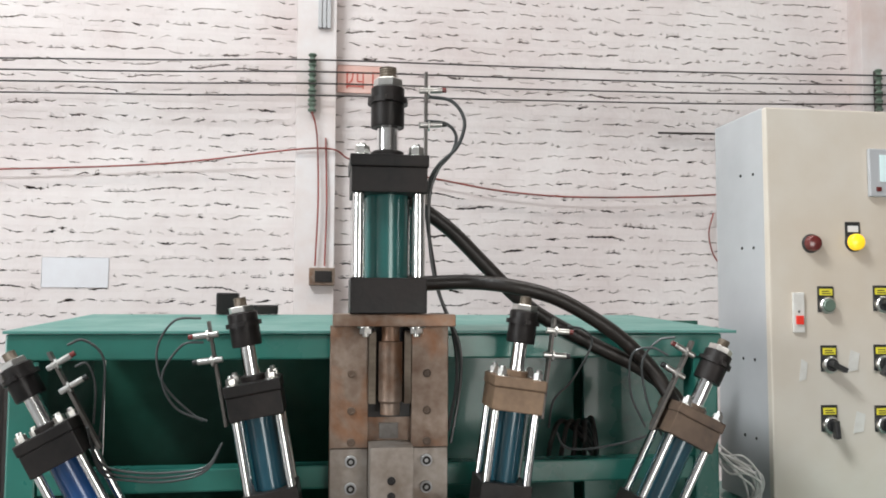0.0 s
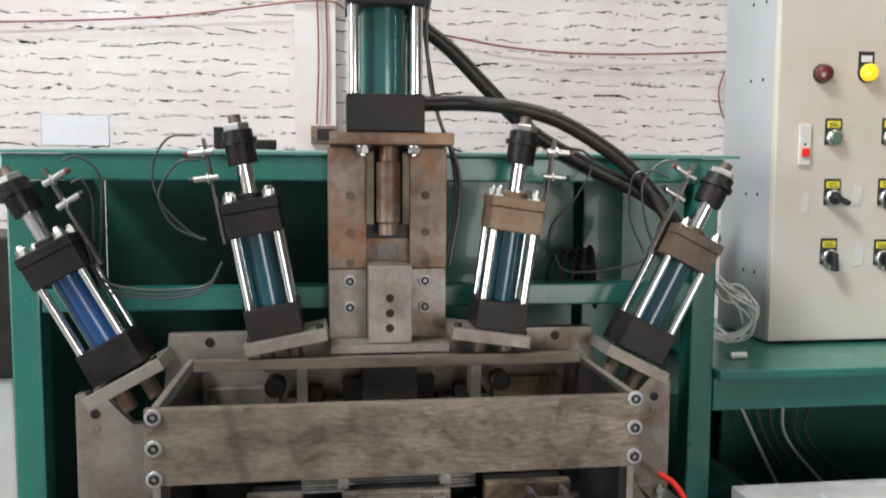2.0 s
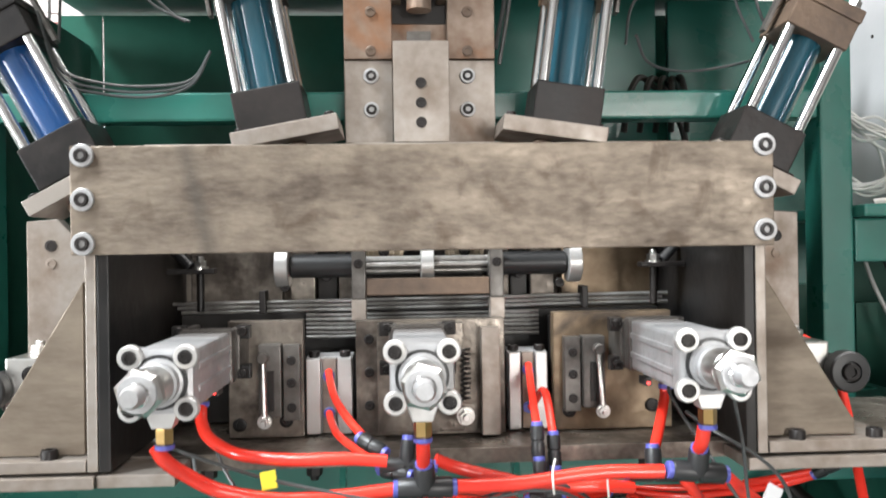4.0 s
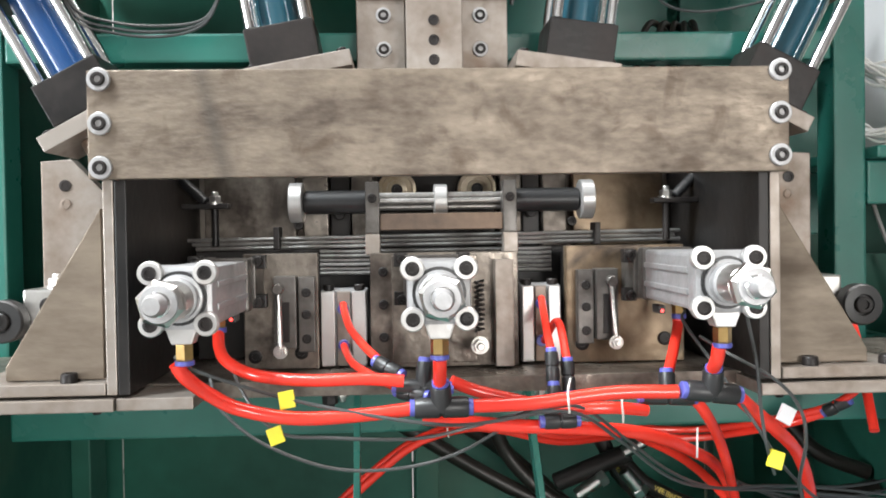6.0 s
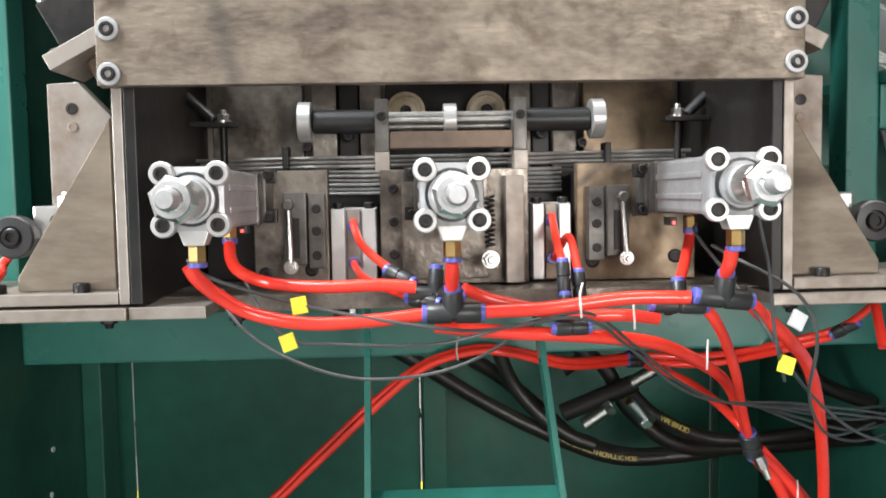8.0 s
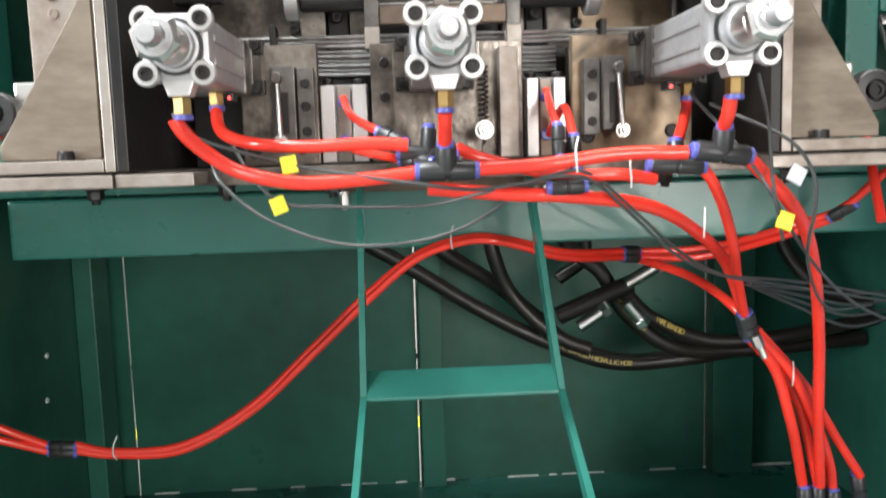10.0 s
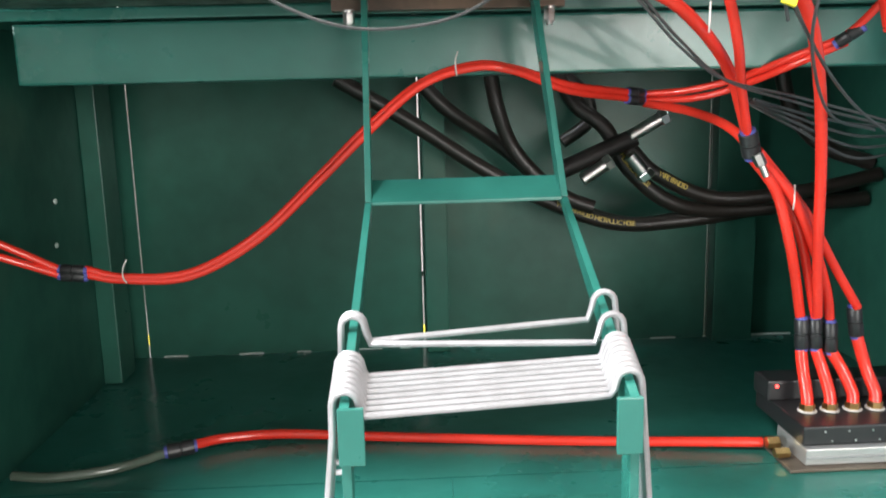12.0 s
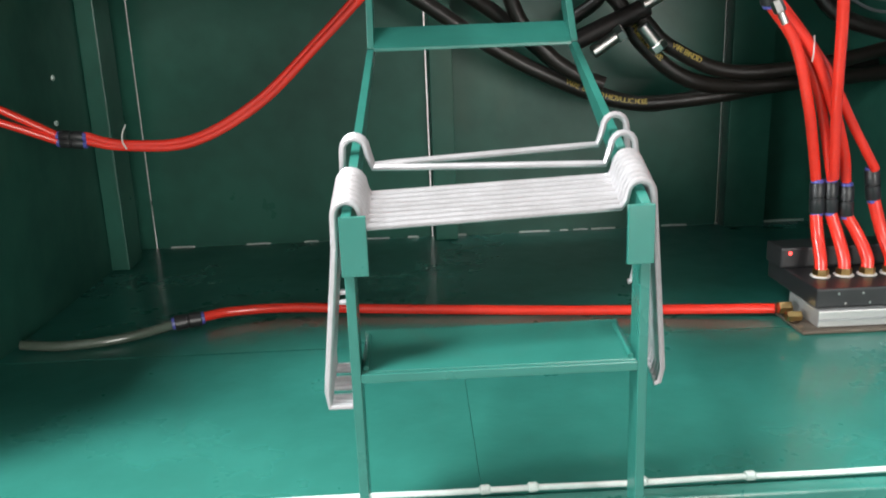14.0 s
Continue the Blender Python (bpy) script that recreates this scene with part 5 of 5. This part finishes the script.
def switch(x, z, knob):
    p = part("label_plate", box(bmesh.new(), x - 0.0155, x + 0.0145, DY - 0.002, DY, z - 0.016, z + 0.029, 0.001), BLACK_PLASTIC, CAB)
    part("label_strip", box(bmesh.new(), x - 0.0125, x + 0.0115, DY - 0.003, DY - 0.0021, z + 0.013, z + 0.0245, 0.0003), YELLOW_TAG, p)
    for k in range(2):
        part("label_bar", box(bmesh.new(), x - 0.009, x + 0.008 - 0.003 * k, DY - 0.0036, DY - 0.0031, z + 0.0155 + 0.004 * k, z + 0.017 + 0.004 * k, 0), BLACK_PLASTIC, p)
    b = part("bezel", turn(bmesh.new(), (x, DY - 0.002, z - 0.004), (0, -1, 0), [(0, 0.0145), (0.006, 0.0145), (0.008, 0.0125), (0.008, 0.0115)], 28), ZINC, CAB)
    if knob is None:
        part("button", turn(bmesh.new(), (x, DY - 0.008, z - 0.004), (0, -1, 0), [(0, 0.0115), (0.004, 0.0115), (0.006, 0.0095)], 24), GREEN_LENS, b)
    else:
        k = part("knob", turn(bmesh.new(), (x, DY - 0.008, z - 0.004), (0, -1, 0), [(0, 0.0115), (0.004, 0.011), (0.005, 0.0095)], 24), BLACK_PLASTIC, b)
        d = Vector((math.cos(radians(knob)), 0, math.sin(radians(knob))))
        bm = box(bmesh.new(), -0.009, 0.022, -0.0045, 0.0045, 0, 0.012, 0.002)
        bm.transform(Matrix.Translation((x, DY - 0.0125, z - 0.004)) @ Matrix((d, Vector((0, -1, 0)).cross(d), Vector((0, -1, 0)))).transposed().to_4x4())
        q = new("knob_handle", mesh_of("knob_handle", bm, BLACK_PLASTIC))
        q.parent = b
        q.matrix_basis = W[b.name].inverted()


lamp(0.826, 1.562, RED_LENS, False)
lamp(0.907, 1.565, YELLOW_LAMP, True)
switch(0.851, 1.459, None)
switch(0.854, 1.357, -25)
switch(0.852, 1.255, -85)
switch(0.956, 1.461, -35)
switch(0.954, 1.358, -120)
switch(0.952, 1.253, -85)
part("socket_plate", box(bmesh.new(), 0.788, 0.8095, DY - 0.004, DY, 1.408, 1.477, 0.0015), WHITE_TIE, CAB)
part("red_rocker", box(bmesh.new(), 0.7925, 0.806, DY - 0.007, DY - 0.0041, 1.422, 1.437, 0.001), RED_TUBE, CAB)
part("socket_hole", rod(bmesh.new(), (0.7985, DY - 0.0035, 1.444), (0.7985, DY - 0.0048, 1.444), 0.0022, 12), BLACK_PLASTIC, CAB)
scr = part("display", box(bmesh.new(), 0.937, 1.08, DY - 0.008, DY, 1.646, 1.731, 0.002), GREY_ENAMEL, CAB)
part("screen", box(bmesh.new(), 0.956, 1.06, DY - 0.0095, DY - 0.0081, 1.672, 1.72, 0.0005), SCREEN, scr)
part("red_key", box(bmesh.new(), 0.948, 0.958, DY - 0.0095, DY - 0.0081, 1.655, 1.663, 0.0005), RED_LENS, scr)
for y, z in ((1.441, 1.693), (1.397, 1.689), (1.441, 1.559), (1.4, 1.557), (1.444, 1.358), (1.404, 1.358), (1.444, 1.22), (1.404, 1.22)):
    part("rivet", rod(bmesh.new(), (0.7505, y, z), (0.7485, y, z), 0.0028, 12), BLACK_STEEL, CAB)
for x, z, w in ((0.806, 1.345, 0.008), (0.908, 1.255, 0.012), (0.9, 1.36, 0.012)):
    part("glue_mark", prism(bmesh.new(), [(x - w, z - 0.02), (x + w * 0.6, z - 0.017), (x + w, z + 0.012), (x - w * 0.4, z + 0.018)], DY - 0.0007, DY, 0), WHITE_TIE, CAB)

# ---- white cable coil between machine and cabinet ----
coil_rng = random.Random(3)
for k in range(10):
    def j(p, d=0.011):
        return tuple(c + coil_rng.uniform(-d, d) for c in p)
    solo("coiled_cable", sweep(bmesh.new(), [(0.602, 1.33, 1.27), j((0.620, 1.31, 1.225)), j((0.648, 1.285, 1.20), 0.014), j((0.675, 1.28, 1.178), 0.013), j((0.68, 1.285, 1.145), 0.012), j((0.655, 1.29, 1.125), 0.009), j((0.628, 1.30, 1.13), 0.01), (0.603, 1.32, 1.16)], 0.0019, 8, 8), WHITE_CABLE, "white cable coiled beside the control cabinet", "cable", "coiled cables")
solo("cable_end", rod(bmesh.new(), (0.63, 1.25, 1.105), (0.655, 1.245, 1.107), 0.005, 10), WHITE_TIE, "white plug lying on the side table", "plug")

# ---- hoses and sensor cables above the press ----
hose([(0.105, 1.16, 1.603), (0.128, 1.172, 1.588), (0.169, 1.176, 1.558), (0.218, 1.178, 1.51), (0.259, 1.178, 1.47), (0.3, 1.176, 1.438), (0.375, 1.175, 1.398), (0.443, 1.175, 1.365), (0.486, 1.168, 1.332), (0.505, 1.155, 1.30)], 0.0105, "thick black hydraulic hose from the upright cylinder")
hose([(0.10, 1.155, 1.483), (0.135, 1.165, 1.484), (0.193, 1.172, 1.486), (0.251, 1.155, 1.48), (0.317, 1.155, 1.463), (0.384, 1.155, 1.426), (0.426, 1.158, 1.394), (0.46, 1.155, 1.357), (0.485, 1.14, 1.31)], 0.0105, "thick black hydraulic hose from the upright cylinder")
cable([(0.131, 1.14, 1.741), (0.163, 1.14, 1.736), (0.181, 1.14, 1.709), (0.172, 1.145, 1.674), (0.145, 1.15, 1.646), (0.132, 1.15, 1.618), (0.132, 1.16, 1.572), (0.14, 1.17, 1.525), (0.152, 1.18, 1.47), (0.175, 1.185, 1.406), (0.178, 1.187, 1.342), (0.166, 1.187, 1.277)], 0.0026)
cable([(0.127, 1.14, 1.707), (0.155, 1.14, 1.704), (0.17, 1.145, 1.689), (0.165, 1.15, 1.666), (0.145, 1.152, 1.64), (0.134, 1.155, 1.60), (0.137, 1.165, 1.53), (0.150, 1.17, 1.47), (0.180, 1.18, 1.40), (0.183, 1.187, 1.34), (0.17, 1.187, 1.26)], 0.0024)
cable([(-0.166, 1.128, 1.436), (-0.20, 1.13, 1.432), (-0.222, 1.14, 1.395), (-0.215, 1.15, 1.35), (-0.18, 1.16, 1.31), (-0.16, 1.16, 1.30)], 0.0016)
cable([(-0.162, 1.128, 1.405), (-0.19, 1.13, 1.40), (-0.215, 1.14, 1.36), (-0.20, 1.15, 1.32), (-0.165, 1.16, 1.30)], 0.0016)
for o in (0.0, 0.006, 0.011):
    cable([(-0.30, 1.12, 1.30), (-0.29, 1.15, 1.25 - o), (-0.25, 1.16, 1.235 - o), (-0.2, 1.165, 1.233 - o), (-0.16, 1.165, 1.24 - o * 0.5), (-0.14, 1.165, 1.27)], 0.0016)
cable([(-0.328, 1.125, 1.402), (-0.31, 1.13, 1.408), (-0.288, 1.14, 1.385), (-0.289, 1.15, 1.33), (-0.295, 1.16, 1.28)], 0.0016)
cable([(-0.318, 1.125, 1.375), (-0.305, 1.13, 1.378), (-0.297, 1.14, 1.35), (-0.30, 1.15, 1.30)], 0.0016)
cable([(0.325, 1.13, 1.425), (0.35, 1.14, 1.42), (0.365, 1.15, 1.40), (0.34, 1.16, 1.35), (0.315, 1.17, 1.32), (0.31, 1.18, 1.28)], 0.0016)
cable([(0.31, 1.14, 1.28), (0.33, 1.16, 1.255), (0.38, 1.18, 1.25), (0.45, 1.185, 1.262), (0.47, 1.185, 1.275)], 0.0016)
cable([(0.475, 1.12, 1.41), (0.455, 1.13, 1.405), (0.435, 1.14, 1.375), (0.445, 1.15, 1.32), (0.47, 1.16, 1.27)], 0.0016)
cable([(0.465, 1.12, 1.385), (0.445, 1.13, 1.395), (0.42, 1.14, 1.385), (0.425, 1.16, 1.33), (0.45, 1.17, 1.28)], 0.0016)
for k in range(5):
    cable([(0.34 + 0.02 * k, 1.30, 1.20), (0.345 + 0.018 * k, 1.29, 1.245 - 0.01 * (k % 3)), (0.37 + 0.012 * k, 1.31, 1.27), (0.42, 1.33, 1.22 + 0.01 * k), (0.44, 1.35, 1.17)], 0.004, RUBBER, "black cable bundled behind the press")

cl = thing("dark_clamp", "black steel clamp lying at the back of the green lid", "clamp", (-0.15, 1.585, 1.434))
part("jaw", box(bmesh.new(), -0.206, -0.166, 1.575, 1.598, 1.4345, 1.474, 0.003), BLACK_STEEL, cl)
part("bar", box(bmesh.new(), -0.1655, -0.095, 1.578, 1.596, 1.4345, 1.452, 0.003), BLACK_STEEL, cl)

# ---- open bay under the side table ----
bay = thing("table_bay", "green open bay under the side table with shade put into its colour", "bay", (0.95, 1.5, 0.3))
# Bay sheets carry the enclosure's shade in their green.
part("back", box(bmesh.new(), 0.722, 1.6, 1.60, 1.615, 0.3, 1.08, 0), GREEN_SHADED, bay)
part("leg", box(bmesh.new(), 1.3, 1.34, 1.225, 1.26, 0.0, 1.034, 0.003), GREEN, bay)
part("inner_panel", box(bmesh.new(), 0.722, 1.6, 1.45, 1.46, 0.3, 0.97, 0), GREEN_SHADED, bay)
wb = thing("packing_bench", "low bench covered with blue-grey plastic and a white board", "bench", (1.0, 1.1, 0))
part("cover", box(bmesh.new(), 0.60, 1.6, 0.98, 1.17, 0.0, 0.905, 0.012), mat("blue_grey_plastic", (0.16, 0.19, 0.25), 0.25, 0.0, (0.32, 0.35, 0.42), 9, 1.0, 0.6, 12), wb)
part("board", box(bmesh.new(), 0.598, 1.6, 1.05, 1.172, 0.9055, 0.925, 0.003), mat("scuffed_board", (0.46, 0.46, 0.45), 0.6, 0.0, (0.3, 0.29, 0.28), 12, 0.9), wb)
part("strap", sweep(bmesh.new(), [(0.75, 0.99, 0.906), (0.72, 1.03, 0.915), (0.69, 1.06, 0.932), (0.70, 1.10, 0.93)], 0.006, 8, 6), GREY_ENAMEL, wb)
fb = thing("far_bench", "dark bench with a grey-green front standing by the wall", "bench", (-1.6, 3.4, 0))
part("top", box(bmesh.new(), -2.3, -1.12, 3.1, 3.6, 0.66, 1.17, 0.01), BLACK_STEEL, fb)
part("front", box(bmesh.new(), -2.28, -1.14, 3.12, 3.58, 0.0, 0.659, 0.01), GREY_ENAMEL, fb)
for k in range(6):
    cable([(0.72 + 0.025 * k, 1.45, 1.085), (0.73 + 0.03 * k, 1.42, 1.0), (0.76 + 0.02 * k, 1.40, 0.92), (0.80 + 0.03 * k, 1.38, 0.83)], 0.003, WHITE_CABLE if k % 3 == 0 else None, "cable hanging under the side table")

# ---- back wall of the hall ----
def plain(name, x0, x1, y0, y1, z0, z1, m, label, category="wall trim", kind="structure"):
    return solo(name, box(bmesh.new(), x0, x1, y0, y1, z0, z1, 0.004), m, label, category, kind=kind)


plain("pilaster_1", -0.154, 0.024, 3.73, 3.85, 0, 5.99, PLASTER, "white plastered pilaster of the brick wall")
plain("pilaster_2", 2.62, 2.95, 3.70, 3.85, 0, 5.99, PLASTER, "grey-white plastered pilaster of the brick wall")
cd = thing("cable_conduit", "grey metal conduit strips running down the pilaster", "conduit", (-0.03, 3.72, 2.7))
for x in (-0.052, -0.032, -0.012):
    part("strip", box(bmesh.new(), x - 0.008, x + 0.008, 3.71, 3.7295, 2.705, 4.5, 0.002), GREY_ENAMEL, cd)


def insulator(x, y, z0, z1, n, label):
    t = thing("insulator_rack", label, "insulator", (x, y, z0), "insulators")
    part("bar", box(bmesh.new(), x - 0.008, x + 0.008, y + 0.005, y + 0.028, z0, z1, 0.002), DARK_PLATE, t)
    for k in range(n):
        z = z0 + (k + 0.5) * (z1 - z0) / n
        part("insulator", turn(bmesh.new(), (x, y, z - 0.02), (0, 0, 1), [(0, 0.016), (0.008, 0.02), (0.018, 0.012), (0.024, 0.012), (0.034, 0.02), (0.04, 0.016)], 16), GREEN_LENS, t)
    return t


insulator(-0.083, 3.70, 2.31, 2.58, 6, "grey insulator rack with five wires on the pilaster")
insulator(2.685, 3.67, 2.41, 2.62, 5, "dark insulator rack on the far pilaster")
for k in range(4):
    z0, z1, z2 = 2.492 - 0.049 * k, 2.545 - 0.054 * k, 2.584 - 0.048 * k
    cable([(-2.2, 3.68, z0 - 0.03), (-1.405, 3.68, z0), (-0.7, 3.68, (z0 + z1) / 2 - 0.002), (-0.083, 3.68, z1), (0.82, 3.68, z1 + (z2 - z1) * 0.25), (1.8, 3.67, z1 + (z2 - z1) * 0.55), (2.68, 3.65, z2), (3.6, 3.65, z2 + 0.02)], 0.0038, RUBBER, "black power line strung along the brick wall", "power_line")
cable([(-0.083, 3.685, 2.31), (-0.065, 3.70, 2.25), (-0.055, 3.71, 2.15), (-0.05, 3.70, 1.9), (-0.06, 3.71, 1.62)], 0.004, RED_CABLE, "thin old wire running down the pilaster")
cable([(-0.02, 3.72, 2.2), (-0.012, 3.715, 1.9), (-0.018, 3.715, 1.62)], 0.004, RED_CABLE, "thin old wire running down the pilaster")
cable([(-2.2, 3.76, 2.0), (-1.406, 3.76, 2.028), (-0.704, 3.76, 2.073), (-0.062, 3.71, 2.151), (0.092, 3.75, 2.111), (0.28, 3.75, 2.07), (0.47, 3.75, 2.033)], 0.004, RED_CABLE, "thin red-brown wire sagging along the brick wall")
cable([(0.47, 3.75, 2.033), (0.83, 3.75, 1.978), (1.242, 3.75, 1.961), (1.884, 3.75, 1.989), (2.62, 3.75, 2.05)], 0.0045, RED_CABLE, "thin red-brown wire sagging along the brick wall")
cable([(1.579, 3.77, 2.287), (1.89, 3.77, 2.292), (2.3, 3.77, 2.295)], 0.005, RUBBER, "short black wire fixed on the brick wall")
cable([(1.86, 3.78, 1.9), (1.83, 3.77, 1.8), (1.85, 3.77, 1.7), (1.9, 3.78, 1.64)], 0.004, RED_CABLE, "loose wire end hanging at the brick wall")
jb = thing("junction_box", "small rusty junction box on the pilaster", "junction box", (-0.03, 3.71, 1.53))
part("body", box(bmesh.new(), -0.086, 0.028, 3.69, 3.7295, 1.533, 1.612, 0.004), RUSTY, jb)
part("cover", box(bmesh.new(), -0.06, 0.015, 3.684, 3.6895, 1.548, 1.598, 0.002), DARK_PLATE, jb)
plain("paper_notice", -1.237, -0.958, 3.7965, 3.7985, 1.52, 1.652, NOTICE, "blank white paper notice on the brick wall", "notice", "")
plain("painted_patch", 0.03, 0.30, 3.7915, 3.7935, 2.43, 2.56, PINK_PAINT, "faded pink paint patch under red writing", "painted sign", "")
fc = bpy.data.curves.new("sign", "FONT")
fc.body, fc.size, fc.extrude = "四", 0.10, 0.0006
so = new("sign", fc)
sm = bpy.data.meshes.new_from_object(so)
bpy.data.objects.remove(so)
sm.materials.clear()
sm.materials.append(RED_PAINT)
sg = tagged(new("painted_sign", sm), "red painted character on the white brick wall", "painted sign")
sg.matrix_basis = pose(0.062, 3.790, 2.455, 90, 0, 0)
s2 = thing("painted_stroke", "red painted strokes half hidden behind the cylinder", "painted sign", (0.2, 3.79, 2.45))
for x0, x1, z0, z1 in ((0.19, 0.27, 2.525, 2.534), (0.19, 0.198, 2.455, 2.525), (0.225, 0.233, 2.455, 2.525)):
    part("stroke", box(bmesh.new(), x0, x1, 3.7895, 3.7912, z0, z1, 0), RED_PAINT, s2)

plain("floor_line", -6, 0.2, 2.9, 3.0, 0.0005, 0.003, YELLOW_TAG, "yellow painted line on the workshop floor", "floor line", "structure")


def brick_wall():
    """Painted brickwork: bricks, and painted-over joints that leave dark open cracks between."""
    rng = random.Random(7)
    wall = new("wall_north")
    wall.matrix_basis = Matrix.Translation((0.5, 3.9, 0))
    W[wall.name] = wall.matrix_basis.copy()
    tagged(wall, "white painted old brick wall with dark open joints", "wall", kind="structure")
    part("mortar", box(bmesh.new(), -9, 11, 3.822, 4.05, 0, 5.99, 0), DARK_JOINT, wall)
    L, H, CL, CH = 0.242, 0.030, 0.25, 0.063

    def brick(bm, x, z, w, h, d, tilt):
        c = 0.0016
        pts = []
        for sx, sz in ((-1, -1), (1, -1), (1, 1), (-1, 1)):
            pts.append((sx * w / 2, sz * h / 2 + sx * tilt))
        back = [bm.verts.new((x + a, 3.824, z + b)) for a, b in pts]
        mid = [bm.verts.new((x + a, 3.80 + c + d, z + b)) for a, b in pts]
        front = [bm.verts.new((x + a * (1 - 2 * c / w), 3.80 + d, z + b * (1 - 2 * c / h))) for a, b in pts]
        for r0, r1 in ((back, mid), (mid, front)):
            for i in range(4):
                bm.faces.new([r0[i], r0[(i + 1) % 4], r1[(i + 1) % 4], r1[i]])
        bm.faces.new(front)

    def strip(bm, x0, x1, z0, z1, d):
        v = [bm.verts.new((x, 3.80 + d + 0.0008 * rng.random(), z)) for i, (x, z) in enumerate(((x0, z0), (x1, z0), (x1, z1), (x0, z1)))]
        u = [bm.verts.new((p.co.x, 3.823, p.co.z)) for p in v]
        bm.faces.new(v)
        for i in range(4):
            bm.faces.new([u[i], u[(i + 1) % 4], v[(i + 1) % 4], v[i]])

    rest, fill = bmesh.new(), bmesh.new()
    kinds = []
    for k in range(12):
        b = bmesh.new()
        brick(b, 0, 0, L * rng.uniform(0.985, 1.0), H * rng.uniform(0.95, 1.05), rng.uniform(-0.0008, 0.0008), rng.uniform(-0.0012, 0.0012))
        bmesh.ops.recalc_face_normals(b, faces=b.faces)
        kinds.append(mesh_of("brick", b, PAINTED_BRICK))
    row = 0
    z = 0.04
    while z < 5.95:
        near = 0.9 < z < 4.2
        x = -8.8 + (CL / 2 if row % 2 else 0)
        while x < 10.9:
            if -1.45 < x < 1.95 and 1.5 < z < 2.83:
                put("brick", rng.choice(kinds), wall, Matrix.Translation((x, 0, z)))
            else:
                brick(rest, x, z, L, H * rng.uniform(0.95, 1.05), rng.uniform(-0.0008, 0.0008), rng.uniform(-0.0012, 0.0012))
            if near and -3.4 < x < 5.3:
                strip(fill, x + L / 2 - 0.004, x + CL - L / 2 + 0.004, z - H / 2, z + H / 2, -0.0005)
            x += CL
        low, high = z + H / 2 - 0.008, z + CH - H / 2 + 0.008
        band = high - low
        if near:
            strip(fill, -8.9, -3.3, low, high, -0.0006)
            strip(fill, 5.2, 10.9, low, high, -0.0006)
        else:
            strip(fill, -8.9, 10.9, low, high, -0.0006)
        x = -3.3 if near else 99
        wear = rng.uniform(0.82, 1.0)
        while x < 5.2:
            run = rng.uniform(0.003, 0.022)
            strip(fill, x, x + run, low, high, -0.0006)
            x += run
            if rng.random() < wear:
                crack = rng.uniform(0.012, 0.09) * (2.2 if rng.random() < 0.15 else 1.0)
                width = rng.uniform(0.0025, 0.0065) * (1.5 if rng.random() < 0.25 else 1.0)
                centre = rng.uniform(0.22, 0.78)
                n = max(3, int(crack / 0.009))
                twin = rng.random() < 0.45
                lean = rng.uniform(-0.03, 0.03)
                for k in range(n):
                    a, b = x + crack * k / n, x + crack * (k + 1) / n
                    centre = min(0.82, max(0.18, centre + rng.uniform(-0.08, 0.08) + lean))
                    half = width / 2 / band * (0.4 if k in (0, n - 1) else rng.uniform(0.5, 1.5))
                    strip(fill, a, b, low, low + band * (centre - half), -0.0006)
                    if twin and centre + half < 0.7 and k % 3:
                        gap = centre + half + rng.uniform(0.08, 0.16)
                        strip(fill, a, b, low + band * (centre + half), low + band * gap, -0.0006)
                        strip(fill, a, b, low + band * (gap + half * 0.7), high, -0.0006)
                    else:
                        strip(fill, a, b, low + band * (centre + half), high, -0.0006)
                x += crack
        z += CH
        row += 1
    for b, n, m, lab in ((rest, "brickwork", PAINTED_BRICK, "white painted bricks beyond the middle of the wall"), (fill, "joint_fill", JOINT_FILL, "paint-filled mortar joints")):
        bmesh.ops.recalc_face_normals(b, faces=b.faces)
        o = part(n, b, m, wall, lab)
        o["kind"] = "stuff"


brick_wall()
